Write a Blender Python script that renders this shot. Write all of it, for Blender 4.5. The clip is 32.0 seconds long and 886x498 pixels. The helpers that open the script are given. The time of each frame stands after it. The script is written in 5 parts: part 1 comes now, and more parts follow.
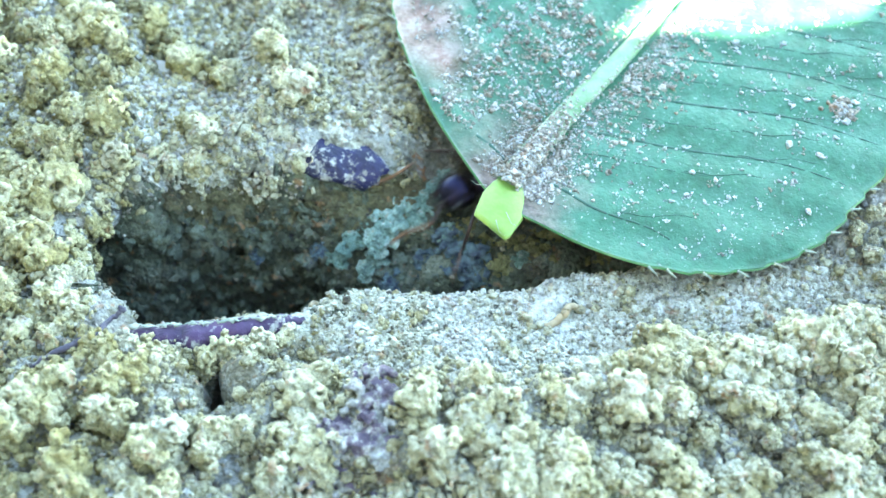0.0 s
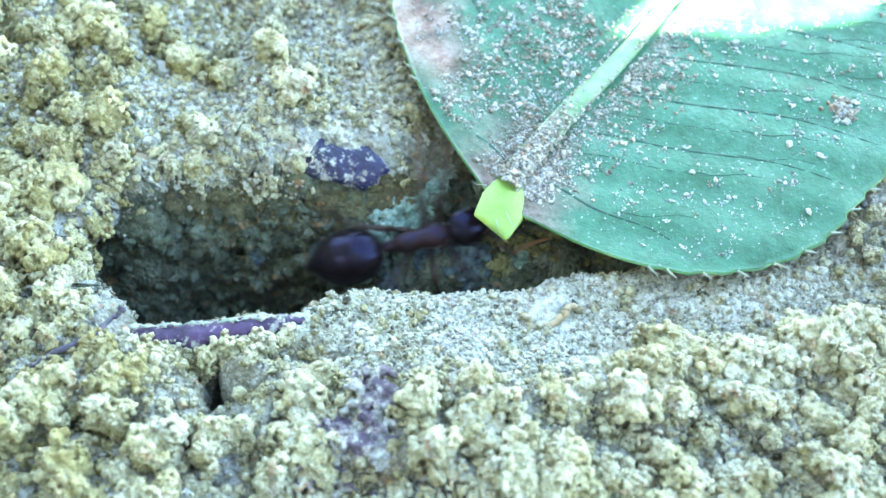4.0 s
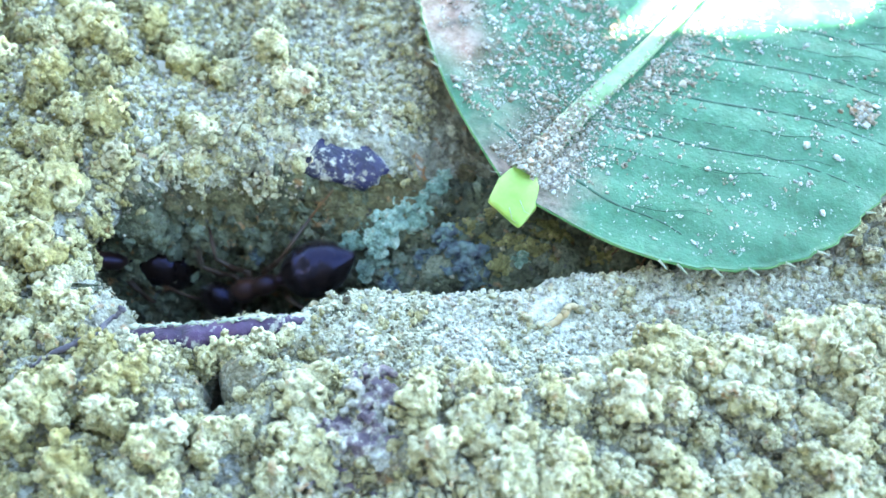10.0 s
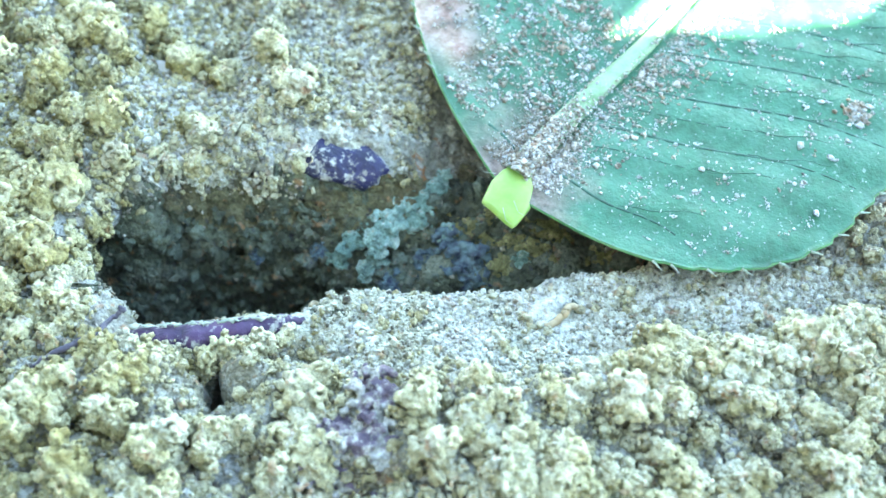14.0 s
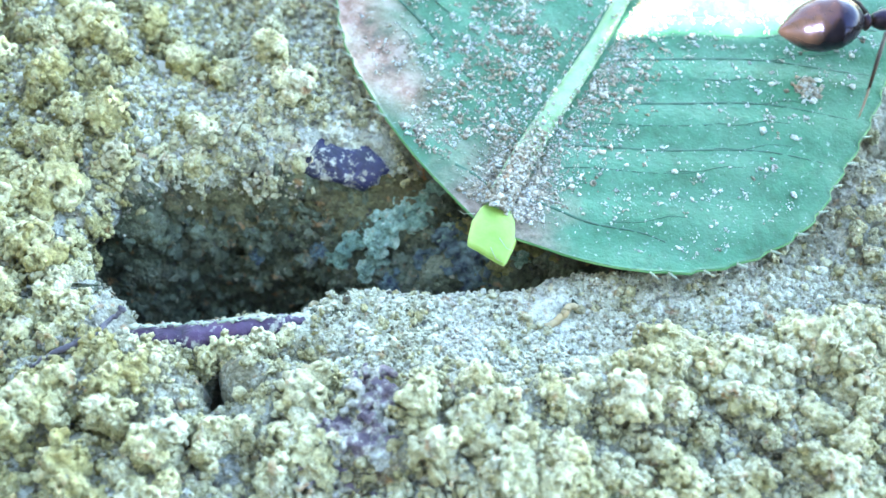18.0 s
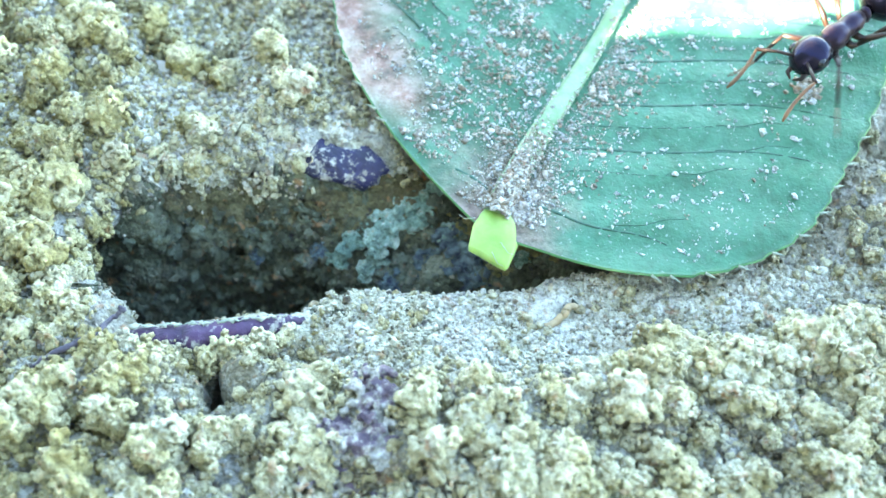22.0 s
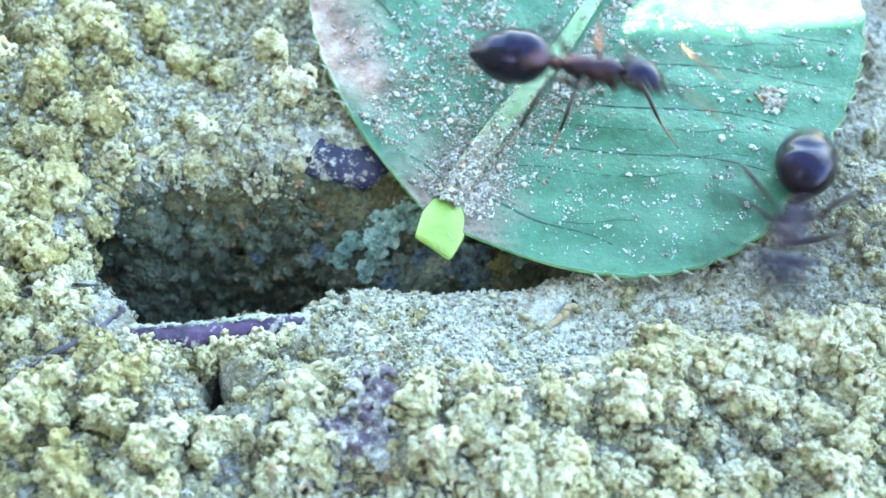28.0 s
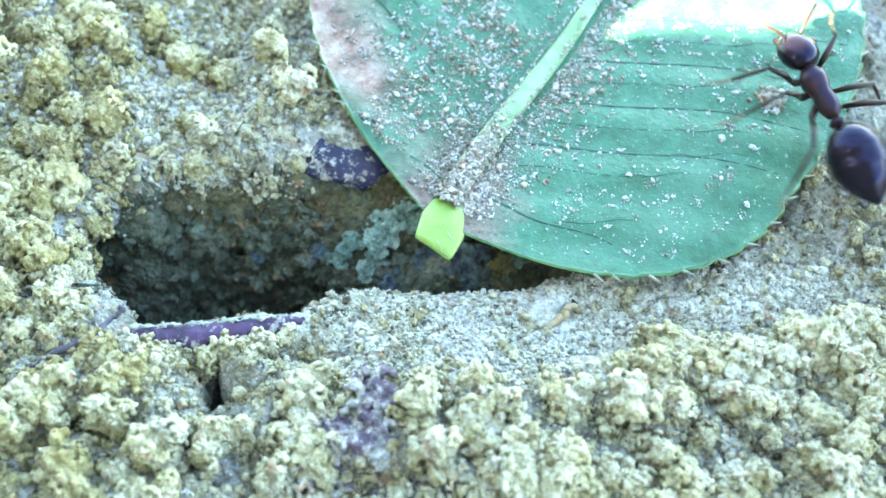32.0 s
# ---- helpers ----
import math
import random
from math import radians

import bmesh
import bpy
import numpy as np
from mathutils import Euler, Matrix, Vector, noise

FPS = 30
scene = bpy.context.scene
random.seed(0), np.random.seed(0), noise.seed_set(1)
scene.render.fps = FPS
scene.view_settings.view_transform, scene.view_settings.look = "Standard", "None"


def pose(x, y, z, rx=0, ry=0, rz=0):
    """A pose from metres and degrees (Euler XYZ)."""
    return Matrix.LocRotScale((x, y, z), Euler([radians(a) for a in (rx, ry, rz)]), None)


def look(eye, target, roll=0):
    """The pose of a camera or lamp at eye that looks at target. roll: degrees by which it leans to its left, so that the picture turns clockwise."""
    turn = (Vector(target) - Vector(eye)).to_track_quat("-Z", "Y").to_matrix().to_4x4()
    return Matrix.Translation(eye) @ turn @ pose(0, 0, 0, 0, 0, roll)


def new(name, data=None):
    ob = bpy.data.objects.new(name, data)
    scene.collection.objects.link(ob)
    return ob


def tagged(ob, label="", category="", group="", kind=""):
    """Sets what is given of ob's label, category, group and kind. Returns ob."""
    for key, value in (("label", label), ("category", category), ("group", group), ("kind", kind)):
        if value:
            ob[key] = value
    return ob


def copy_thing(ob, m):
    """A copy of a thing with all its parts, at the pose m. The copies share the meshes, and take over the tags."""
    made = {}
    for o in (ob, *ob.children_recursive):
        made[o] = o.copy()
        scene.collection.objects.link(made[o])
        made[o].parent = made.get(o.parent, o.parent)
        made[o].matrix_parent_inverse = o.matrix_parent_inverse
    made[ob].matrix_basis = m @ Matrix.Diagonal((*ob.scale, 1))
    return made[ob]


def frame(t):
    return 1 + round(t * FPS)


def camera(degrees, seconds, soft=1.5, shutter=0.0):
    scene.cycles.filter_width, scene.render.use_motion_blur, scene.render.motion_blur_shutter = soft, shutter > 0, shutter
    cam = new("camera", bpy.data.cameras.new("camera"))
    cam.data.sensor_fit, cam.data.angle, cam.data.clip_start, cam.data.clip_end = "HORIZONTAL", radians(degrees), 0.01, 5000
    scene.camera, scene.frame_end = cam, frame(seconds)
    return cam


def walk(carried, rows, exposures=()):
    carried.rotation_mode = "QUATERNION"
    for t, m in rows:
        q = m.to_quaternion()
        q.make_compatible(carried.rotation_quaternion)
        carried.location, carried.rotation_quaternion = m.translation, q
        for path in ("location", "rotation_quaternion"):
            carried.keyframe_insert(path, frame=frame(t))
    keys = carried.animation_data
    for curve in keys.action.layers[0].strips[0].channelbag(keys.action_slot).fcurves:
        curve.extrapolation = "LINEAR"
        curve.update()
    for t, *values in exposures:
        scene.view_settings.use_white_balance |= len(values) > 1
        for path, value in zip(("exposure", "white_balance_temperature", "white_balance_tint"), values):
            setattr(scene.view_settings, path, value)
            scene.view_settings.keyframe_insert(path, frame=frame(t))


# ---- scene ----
import itertools

cam = camera(40, 32.0, soft=1.5, shutter=0.9)
# The place is a soil surface about 22 mm wide, built in millimetres and scaled to metres.
MM = 0.001


def at(x, y, z, rx=0, ry=0, rz=0):
    """A pose from millimetres and degrees."""
    return pose(x * MM, y * MM, z * MM, rx, ry, rz)


# ---- camera ----
cam.data.name = "camera"
cam.data.dof.use_dof = True
cam.data.dof.focus_distance = 26.0 * MM
cam.data.dof.aperture_fstop = 125
EYE = look((0, -13.5 * MM, 23.383 * MM), (0, 0, 0))
walk(cam, [(0, EYE), (32.0, EYE)], [(0, 4.95, 7050, 0), (32.0, 4.95, 7050, 0)])

# ---- light ----
SUN_ELEVATION = radians(28.7)
world = bpy.data.worlds.new("sky")
scene.world = world
world.use_nodes = True
sky = world.node_tree.nodes.new("ShaderNodeTexSky")
sky.sky_type = "NISHITA"
sky.sun_disc = False
sky.sun_elevation = SUN_ELEVATION
sky.sun_rotation = radians(223)
world.node_tree.links.new(sky.outputs[0], world.node_tree.nodes["Background"].inputs[0])
world.node_tree.nodes["Background"].inputs[1].default_value = 0.085
sun = new("sun", bpy.data.lights.new("sun", "SUN"))
sun.data.energy = 5.0
sun.data.angle = radians(0.5)
sun.data.color = (1.0, 0.95, 0.86)
sun.matrix_world = look((-0.60, -0.64, 0.48), (0, 0, 0))


# ---- materials ----
def nodes_of(name):
    m = bpy.data.materials.new(name)
    m.use_nodes = True
    t = m.node_tree
    return m, t, t.nodes["Principled BSDF"]


def noise_node(t, vec, scale, detail=4.0, rough=0.6):
    n = t.nodes.new("ShaderNodeTexNoise")
    n.inputs["Scale"].default_value = scale
    n.inputs["Detail"].default_value = detail
    n.inputs["Roughness"].default_value = rough
    t.links.new(vec, n.inputs["Vector"])
    return n.outputs["Fac"]


def ramp(t, fac, stops):
    r = t.nodes.new("ShaderNodeValToRGB")
    while len(r.color_ramp.elements) < len(stops):
        r.color_ramp.elements.new(0.5)
    for e, (p, c) in zip(r.color_ramp.elements, stops):
        e.position, e.color = p, (*c, 1)
    t.links.new(fac, r.inputs[0])
    return r.outputs[0]


def mix(t, fac, a, b, blend="MIX"):
    m = t.nodes.new("ShaderNodeMix")
    m.data_type, m.blend_type = "RGBA", blend
    for sock, v in ((m.inputs[0], fac), (m.inputs[6], a), (m.inputs[7], b)):
        if isinstance(v, (int, float)):
            sock.default_value = v
        elif isinstance(v, tuple):
            sock.default_value = (*v, 1)
        else:
            t.links.new(v, sock)
    return m.outputs[2]


def bump(t, bsdf, height, strength, distance):
    b = t.nodes.new("ShaderNodeBump")
    b.inputs["Strength"].default_value = strength
    b.inputs["Distance"].default_value = distance
    t.links.new(height, b.inputs["Height"])
    t.links.new(b.outputs[0], bsdf.inputs["Normal"])


def coords(t):
    return t.nodes.new("ShaderNodeTexCoord").outputs["Object"]


def soil_material(name, low, mid, high, island=False, own=0.45, lone=False, tint=0.15):
    m, t, bsdf = nodes_of(name)
    co = coords(t)
    bright, brighter = tuple(min(0.62, 1.2 * h) for h in high), tuple(min(0.7, 1.4 * h) for h in high)
    large = noise_node(t, co, 420, 3)
    grain = noise_node(t, co, 7500, 4, 0.75)
    patch = noise_node(t, co, 1300, 3, 0.6)
    c = ramp(t, large, [(0.36, low), (0.5, mid), (0.64, high)])
    c = mix(t, 0.6, c, ramp(t, patch, [(0.34, low), (0.48, mid), (0.56, high), (0.68, bright)]))
    if island:
        g = t.nodes.new("ShaderNodeNewGeometry").outputs["Random Per Island"]
        c = mix(t, own, c, ramp(t, g, [(0.0, (0.05, 0.045, 0.05)), (0.12, low), (0.45, mid), (0.75, high), (0.93, bright), (1.0, brighter)]))
    lilac = noise_node(t, co, 560, 4, 0.65)
    c = mix(t, ramp(t, lilac, [(0.52, (0, 0, 0)), (0.62, (tint, tint, tint))]), c, tuple(1.1 * h for h in high) if high[0] < 0.3 else (0.44, 0.45, 0.455))
    pink = noise_node(t, co, 760, 3, 0.6)
    c = mix(t, ramp(t, pink, [(0.56, (0, 0, 0)), (0.66, (tint, tint, tint))]), c, (0.40, 0.29, 0.20))
    if lone:
        g = t.nodes.new("ShaderNodeObjectInfo").outputs["Random"]
        c = mix(t, 0.35, c, ramp(t, g, [(0.0, (0.20, 0.15, 0.06)), (0.5, mid), (1.0, (0.42, 0.43, 0.36))]))
    c = mix(t, 0.68, c, ramp(t, grain, [(0.32, (0.12, 0.105, 0.09)), (0.44, (0.58, 0.55, 0.51)), (0.54, (0.95, 0.93, 0.9)), (0.66, (1, 1, 1))]), "MULTIPLY")
    specks = noise_node(t, co, 4200, 2, 0.6)
    c = mix(t, ramp(t, specks, [(0.64, (0, 0, 0)), (0.72, (0.6, 0.6, 0.6))]), c, (0.05, 0.05, 0.075))
    rust = noise_node(t, co, 2500, 2, 0.6)
    c = mix(t, ramp(t, rust, [(0.62, (0, 0, 0)), (0.72, (0.6, 0.6, 0.6))]), c, (0.36, 0.18, 0.08))
    pale = noise_node(t, co, 5600, 1, 0.5)
    c = mix(t, ramp(t, pale, [(0.66, (0, 0, 0)), (0.74, (0.5, 0.5, 0.5))]), c, brighter)
    t.links.new(c, bsdf.inputs["Base Color"])
    bsdf.inputs["Roughness"].default_value = 0.8
    cells = t.nodes.new("ShaderNodeTexVoronoi")
    cells.inputs["Scale"].default_value = 10500
    t.links.new(co, cells.inputs["Vector"])
    lumps = t.nodes.new("ShaderNodeMath")
    lumps.operation = "MULTIPLY_ADD"
    t.links.new(cells.outputs["Distance"], lumps.inputs[0])
    lumps.inputs[1].default_value = -0.75
    t.links.new(grain, lumps.inputs[2])
    bump(t, bsdf, lumps.outputs[0], 1.0, 0.00008)
    return m


def plain_material(name, a, b, scale, rough, relief=0.0, sheen=0.5, transmission=0.0):
    m, t, bsdf = nodes_of(name)
    co = coords(t)
    n = noise_node(t, co, scale, 4)
    t.links.new(ramp(t, n, [(0.35, a), (0.65, b)]), bsdf.inputs["Base Color"])
    bsdf.inputs["Roughness"].default_value = rough
    bsdf.inputs["Specular IOR Level"].default_value = sheen
    if transmission:
        bsdf.inputs["Subsurface Weight"].default_value = transmission
        bsdf.inputs["Subsurface Radius"].default_value = (0.0002, 0.0003, 0.0001)
        bsdf.inputs["Subsurface Scale"].default_value = 1.0
    if relief:
        bump(t, bsdf, noise_node(t, co, scale * 4, 2), 0.6, relief)
    return m


def leaf_material():
    m, t, bsdf = nodes_of("leaf_blade")
    co = coords(t)
    big = noise_node(t, co, 260, 3)
    fine = noise_node(t, co, 3800, 3, 0.7)
    c = ramp(t, big, [(0.3, (0.020, 0.105, 0.046)), (0.7, (0.042, 0.165, 0.095))])
    c = mix(t, 0.35, c, ramp(t, fine, [(0.35, (0.35, 0.45, 0.35)), (0.65, (1, 1, 1))]), "MULTIPLY")
    mottle = noise_node(t, co, 1400, 5, 0.7)
    c = mix(t, 0.75, c, ramp(t, mottle, [(0.34, (0.45, 0.62, 0.45)), (0.5, (0.95, 1, 0.95)), (0.66, (1, 1, 1))]), "MULTIPLY")
    # the dry, brownish-pink margin of one half
    sep = t.nodes.new("ShaderNodeSeparateXYZ")
    t.links.new(co, sep.inputs[0])
    edge = t.nodes.new("ShaderNodeMath")
    edge.operation = "SUBTRACT"
    t.links.new(sep.outputs[1], edge.inputs[0])
    t.links.new(sep.outputs[0], edge.inputs[1])
    ad = t.nodes.new("ShaderNodeMath")
    ad.operation = "MULTIPLY_ADD"
    t.links.new(noise_node(t, co, 700, 3), ad.inputs[0])
    ad.inputs[1].default_value = 0.003
    t.links.new(edge.outputs[0], ad.inputs[2])
    mp = t.nodes.new("ShaderNodeMapRange")
    t.links.new(ad.outputs[0], mp.inputs[0])
    mp.inputs[1].default_value, mp.inputs[2].default_value = 0.0014, 0.0030
    mp2 = t.nodes.new("ShaderNodeMapRange")
    t.links.new(sep.outputs[0], mp2.inputs[0])
    mp2.inputs[1].default_value, mp2.inputs[2].default_value = 0.0008, 0.0018
    both = t.nodes.new("ShaderNodeMath")
    both.operation = "MULTIPLY"
    t.links.new(mp.outputs[0], both.inputs[0])
    t.links.new(mp2.outputs[0], both.inputs[1])
    c = mix(t, both.outputs[0], c, ramp(t, mottle, [(0.36, (0.07, 0.028, 0.015)), (0.48, (0.21, 0.11, 0.075)), (0.62, (0.34, 0.25, 0.21))]))
    bloom = noise_node(t, co, 9000, 2, 0.6)
    haze = noise_node(t, co, 600, 3, 0.6)
    c = mix(t, ramp(t, haze, [(0.45, (0, 0, 0)), (0.75, (0.22, 0.22, 0.22))]), c, (0.17, 0.31, 0.23))
    c = mix(t, ramp(t, bloom, [(0.64, (0, 0, 0)), (0.72, (0.45, 0.45, 0.45))]), c, (0.36, 0.42, 0.40))
    # brown staining round the base
    ln = t.nodes.new("ShaderNodeVectorMath")
    ln.operation = "LENGTH"
    t.links.new(co, ln.inputs[0])
    sp = t.nodes.new("ShaderNodeMath")
    sp.operation = "MULTIPLY_ADD"
    t.links.new(noise_node(t, co, 1100, 3), sp.inputs[0])
    sp.inputs[1].default_value = 0.0022
    t.links.new(ln.outputs["Value"], sp.inputs[2])
    mp3 = t.nodes.new("ShaderNodeMapRange")
    t.links.new(sp.outputs[0], mp3.inputs[0])
    mp3.inputs[1].default_value, mp3.inputs[2].default_value = 0.0031, 0.0016
    c = mix(t, mp3.outputs[0], c, ramp(t, fine, [(0.35, (0.09, 0.06, 0.04)), (0.65, (0.28, 0.21, 0.17))]))
    t.links.new(c, bsdf.inputs["Base Color"])
    bsdf.inputs["Roughness"].default_value = 0.5
    bsdf.inputs["Subsurface Weight"].default_value = 0.15
    bsdf.inputs["Subsurface Radius"].default_value = (0.0001, 0.0003, 0.0001)
    bsdf.inputs["Subsurface Scale"].default_value = 1.0
    bump(t, bsdf, fine, 0.7, 0.00007)
    return m


SOIL = soil_material("soil", (0.15, 0.13, 0.08), (0.28, 0.27, 0.20), (0.41, 0.42, 0.38), tint=0.4)
CRUMB = soil_material("yellow_soil", (0.28, 0.23, 0.095), (0.46, 0.42, 0.235), (0.58, 0.56, 0.40), True, 0.35)
CLOD = soil_material("clod_soil", (0.33, 0.28, 0.13), (0.52, 0.48, 0.27), (0.61, 0.59, 0.43), True, 0.25, lone=True)
OCHRE_SOIL = soil_material("ochre_soil", (0.225, 0.18, 0.065), (0.39, 0.345, 0.15), (0.50, 0.465, 0.275), True, 0.25, tint=0.1)
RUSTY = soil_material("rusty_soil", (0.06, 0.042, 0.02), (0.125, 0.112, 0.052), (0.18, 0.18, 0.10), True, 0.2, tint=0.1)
GRAIN = soil_material("soil_grain", (0.11, 0.09, 0.05), (0.29, 0.265, 0.17), (0.43, 0.42, 0.36), True, 0.6, tint=0.5)
POWDER = soil_material("pale_soil", (0.36, 0.34, 0.23), (0.57, 0.57, 0.45), (0.67, 0.68, 0.60), True, 0.4, tint=0.2)
POWDER_BED = soil_material("powdery_soil", (0.33, 0.31, 0.21), (0.55, 0.55, 0.43), (0.70, 0.72, 0.64), tint=0.25)
# Nest walls: the hollow's shade is painted into this darker soil colour.
WALL_SHADE = soil_material("wall_shade_soil", (0.035, 0.037, 0.022), (0.085, 0.095, 0.055), (0.14, 0.165, 0.12), tint=0.1)
# Olive and teal crumbs of the nest, darkened in colour for its depth's shade.
NEST_SHADE = soil_material("nest_shade_soil", (0.034, 0.039, 0.024), (0.085, 0.10, 0.06), (0.145, 0.185, 0.145), True, 0.3, tint=0.1)
DUST = soil_material("leaf_dust", (0.17, 0.125, 0.085), (0.31, 0.265, 0.20), (0.50, 0.48, 0.43), True, 0.7)
SPECK = soil_material("white_speck", (0.34, 0.36, 0.34), (0.48, 0.52, 0.52), (0.62, 0.66, 0.67), True, 0.5)
LEAF = leaf_material()
RIB = plain_material("leaf_rib", (0.12, 0.24, 0.10), (0.30, 0.41, 0.27), 900, 0.4, 0.00006, 0.5, 0.3)
MARGIN = plain_material("leaf_margin", (0.05, 0.16, 0.05), (0.13, 0.25, 0.10), 1200, 0.5)
VEIN = plain_material("leaf_vein", (0.010, 0.052, 0.03), (0.018, 0.080, 0.048), 900, 0.6)
STUB = plain_material("cut_petiole", (0.20, 0.33, 0.055), (0.31, 0.43, 0.12), 1100, 0.35, 0.00003, 0.5, 0.3)
TOOTH = plain_material("pale_tooth", (0.22, 0.27, 0.2), (0.42, 0.43, 0.36), 2500, 0.6)
PURPLE = plain_material("purple_bark", (0.018, 0.007, 0.032), (0.08, 0.03, 0.10), 1600, 0.55, 0.00006)
FLAKE = plain_material("dark_husk", (0.005, 0.005, 0.026), (0.02, 0.018, 0.08), 1500, 0.5, 0.00008)
TWIG = plain_material("grey_twig", (0.03, 0.025, 0.045), (0.14, 0.12, 0.15), 1900, 0.7, 0.00005)
OCHRE = plain_material("ochre_root", (0.27, 0.18, 0.08), (0.40, 0.33, 0.21), 1800, 0.6, 0.00004)
RUST = plain_material("rusty_root", (0.10, 0.04, 0.015), (0.28, 0.13, 0.05), 1500, 0.7, 0.00006)
PALE = soil_material("pale_clay", (0.10, 0.175, 0.15), (0.24, 0.40, 0.345), (0.42, 0.58, 0.50), True, 0.15, tint=0.08)
OLIVE = soil_material("olive_soil", (0.09, 0.08, 0.025), (0.22, 0.20, 0.065), (0.32, 0.31, 0.14), True, 0.2, tint=0.05)
BLUE_SOIL = plain_material("bluish_soil", (0.011, 0.014, 0.038), (0.11, 0.17, 0.175), 3200, 0.7, 0.00008)
STONE = plain_material("purple_soil", (0.05, 0.035, 0.06), (0.20, 0.15, 0.175), 2600, 0.8, 0.00010)
WHITE = plain_material("white_mineral", (0.42, 0.43, 0.42), (0.6, 0.6, 0.58), 2500, 0.5, 0.00004)
ANT_BODY = plain_material("ant_shell", (0.006, 0.0045, 0.0045), (0.013, 0.008, 0.007), 1500, 0.2, 0.000010, 0.34)
ANT_MID = plain_material("ant_thorax", (0.015, 0.0085, 0.0065), (0.040, 0.019, 0.0125), 1500, 0.33, 0.000015, 0.35)
ANT_LEG = plain_material("ant_leg", (0.011, 0.006, 0.004), (0.034, 0.015, 0.009), 1500, 0.4, 0.0, 0.35)
ANT_TARSUS = plain_material("ant_tarsus", (0.10, 0.045, 0.018), (0.20, 0.09, 0.035), 1500, 0.5)
for m in (ANT_BODY, ANT_MID):
    m.node_tree.nodes["Principled BSDF"].inputs["Sheen Weight"].default_value = 0.05
    m.node_tree.nodes["Principled BSDF"].inputs["Sheen Roughness"].default_value = 0.4
    m.node_tree.nodes["Principled BSDF"].inputs["Sheen Tint"].default_value = (0.75, 0.78, 1.0, 1)
    m.node_tree.nodes["Principled BSDF"].inputs["Specular Tint"].default_value = (0.40, 0.42, 1.0, 1)
EYE_MAT = plain_material("ant_eye", (0.004, 0.004, 0.004), (0.01, 0.01, 0.012), 3000, 0.2)


def dusty(m, scale, start):
    """Pale soil that sticks to a dark surface in patches."""
    t = m.node_tree
    bsdf = t.nodes["Principled BSDF"]
    c = bsdf.inputs["Base Color"].links[0].from_socket
    n = noise_node(t, coords(t), scale, 5, 0.75)
    soil = ramp(t, noise_node(t, coords(t), 6000, 3), [(0.35, (0.12, 0.11, 0.09)), (0.65, (0.42, 0.41, 0.37))])
    t.links.new(mix(t, ramp(t, n, [(start, (0, 0, 0)), (start + 0.06, (1, 1, 1))]), c, soil), bsdf.inputs["Base Color"])


dusty(FLAKE, 3600, 0.515)
dusty(PURPLE, 3200, 0.535)
dusty(STONE, 2300, 0.47)
dusty(TWIG, 2600, 0.56)
dusty(RUST, 2600, 0.55)


# ---- mesh helpers ----
def mesh_of(name, verts, faces, material, smooth=True):
    me = bpy.data.meshes.new(name)
    v = np.asarray(verts, dtype=np.float64) * MM
    if len(v) < 3000:
        me.from_pydata(v.tolist(), [], [list(f) for f in faces])
        b = bmesh.new()
        b.from_mesh(me)
        bmesh.ops.recalc_face_normals(b, faces=b.faces)
        b.to_mesh(me)
        b.free()
    else:
        f = np.asarray(faces, dtype=np.int32)
        me.vertices.add(len(v))
        me.vertices.foreach_set("co", v.astype(np.float32).ravel())
        me.loops.add(f.size)
        me.loops.foreach_set("vertex_index", f.ravel())
        me.polygons.add(len(f))
        me.polygons.foreach_set("loop_start", np.arange(0, f.size, f.shape[1], dtype=np.int32))
        me.update(calc_edges=True)
        me.validate()
    me.materials.append(material)
    if smooth:
        me.polygons.foreach_set("use_smooth", np.array([q.loop_total < 5 for q in me.polygons]) if len(v) < 3000 else np.ones(len(me.polygons), dtype=bool))
    me.update()
    return me


def grid_faces(n, m, wrap=False):
    """Quads of an n by m grid of vertices (row-major), closed along m when wrap is set."""
    i, j = np.meshgrid(np.arange(n - 1), np.arange(m if wrap else m - 1), indexing="ij")
    k = (j + 1) % m
    return np.stack([i * m + j, i * m + k, (i + 1) * m + k, (i + 1) * m + j], -1).reshape(-1, 4)


def child(name, me, parent, label="", m=None):
    ob = new(name, me)
    ob.parent = parent
    if m is not None:
        ob.matrix_basis = m
    return tagged(ob, label)


def tube(points, radii, sides=8, squash=1.0):
    """A round tube along points with a radius at each, closed at both ends."""
    pts, n = [Vector(p) for p in points], len(points)
    verts, ref = [], Vector((0, 0, 1))
    for i, p in enumerate(pts):
        d = (pts[min(i + 1, n - 1)] - pts[max(i - 1, 0)]).normalized()
        if abs(d.dot(ref)) > 0.95:
            ref = Vector((0, 1, 0))
        a = d.cross(ref).normalized()
        b = a.cross(d).normalized()
        for k in range(sides):
            w = 2 * math.pi * k / sides
            verts.append(p + (a * math.cos(w) + b * math.sin(w) * squash) * radii[i])
    faces = [tuple(f) for f in grid_faces(n, sides, True).tolist()]
    faces.append(tuple(range(sides)))
    faces.append(tuple((n - 1) * sides + k for k in reversed(range(sides))))
    return [tuple(v) for v in verts], faces


def join(*pieces):
    verts, faces = [], []
    for v, f in pieces:
        k = len(verts)
        verts += list(v)
        faces += [tuple(i + k for i in q) for q in f]
    return verts, faces


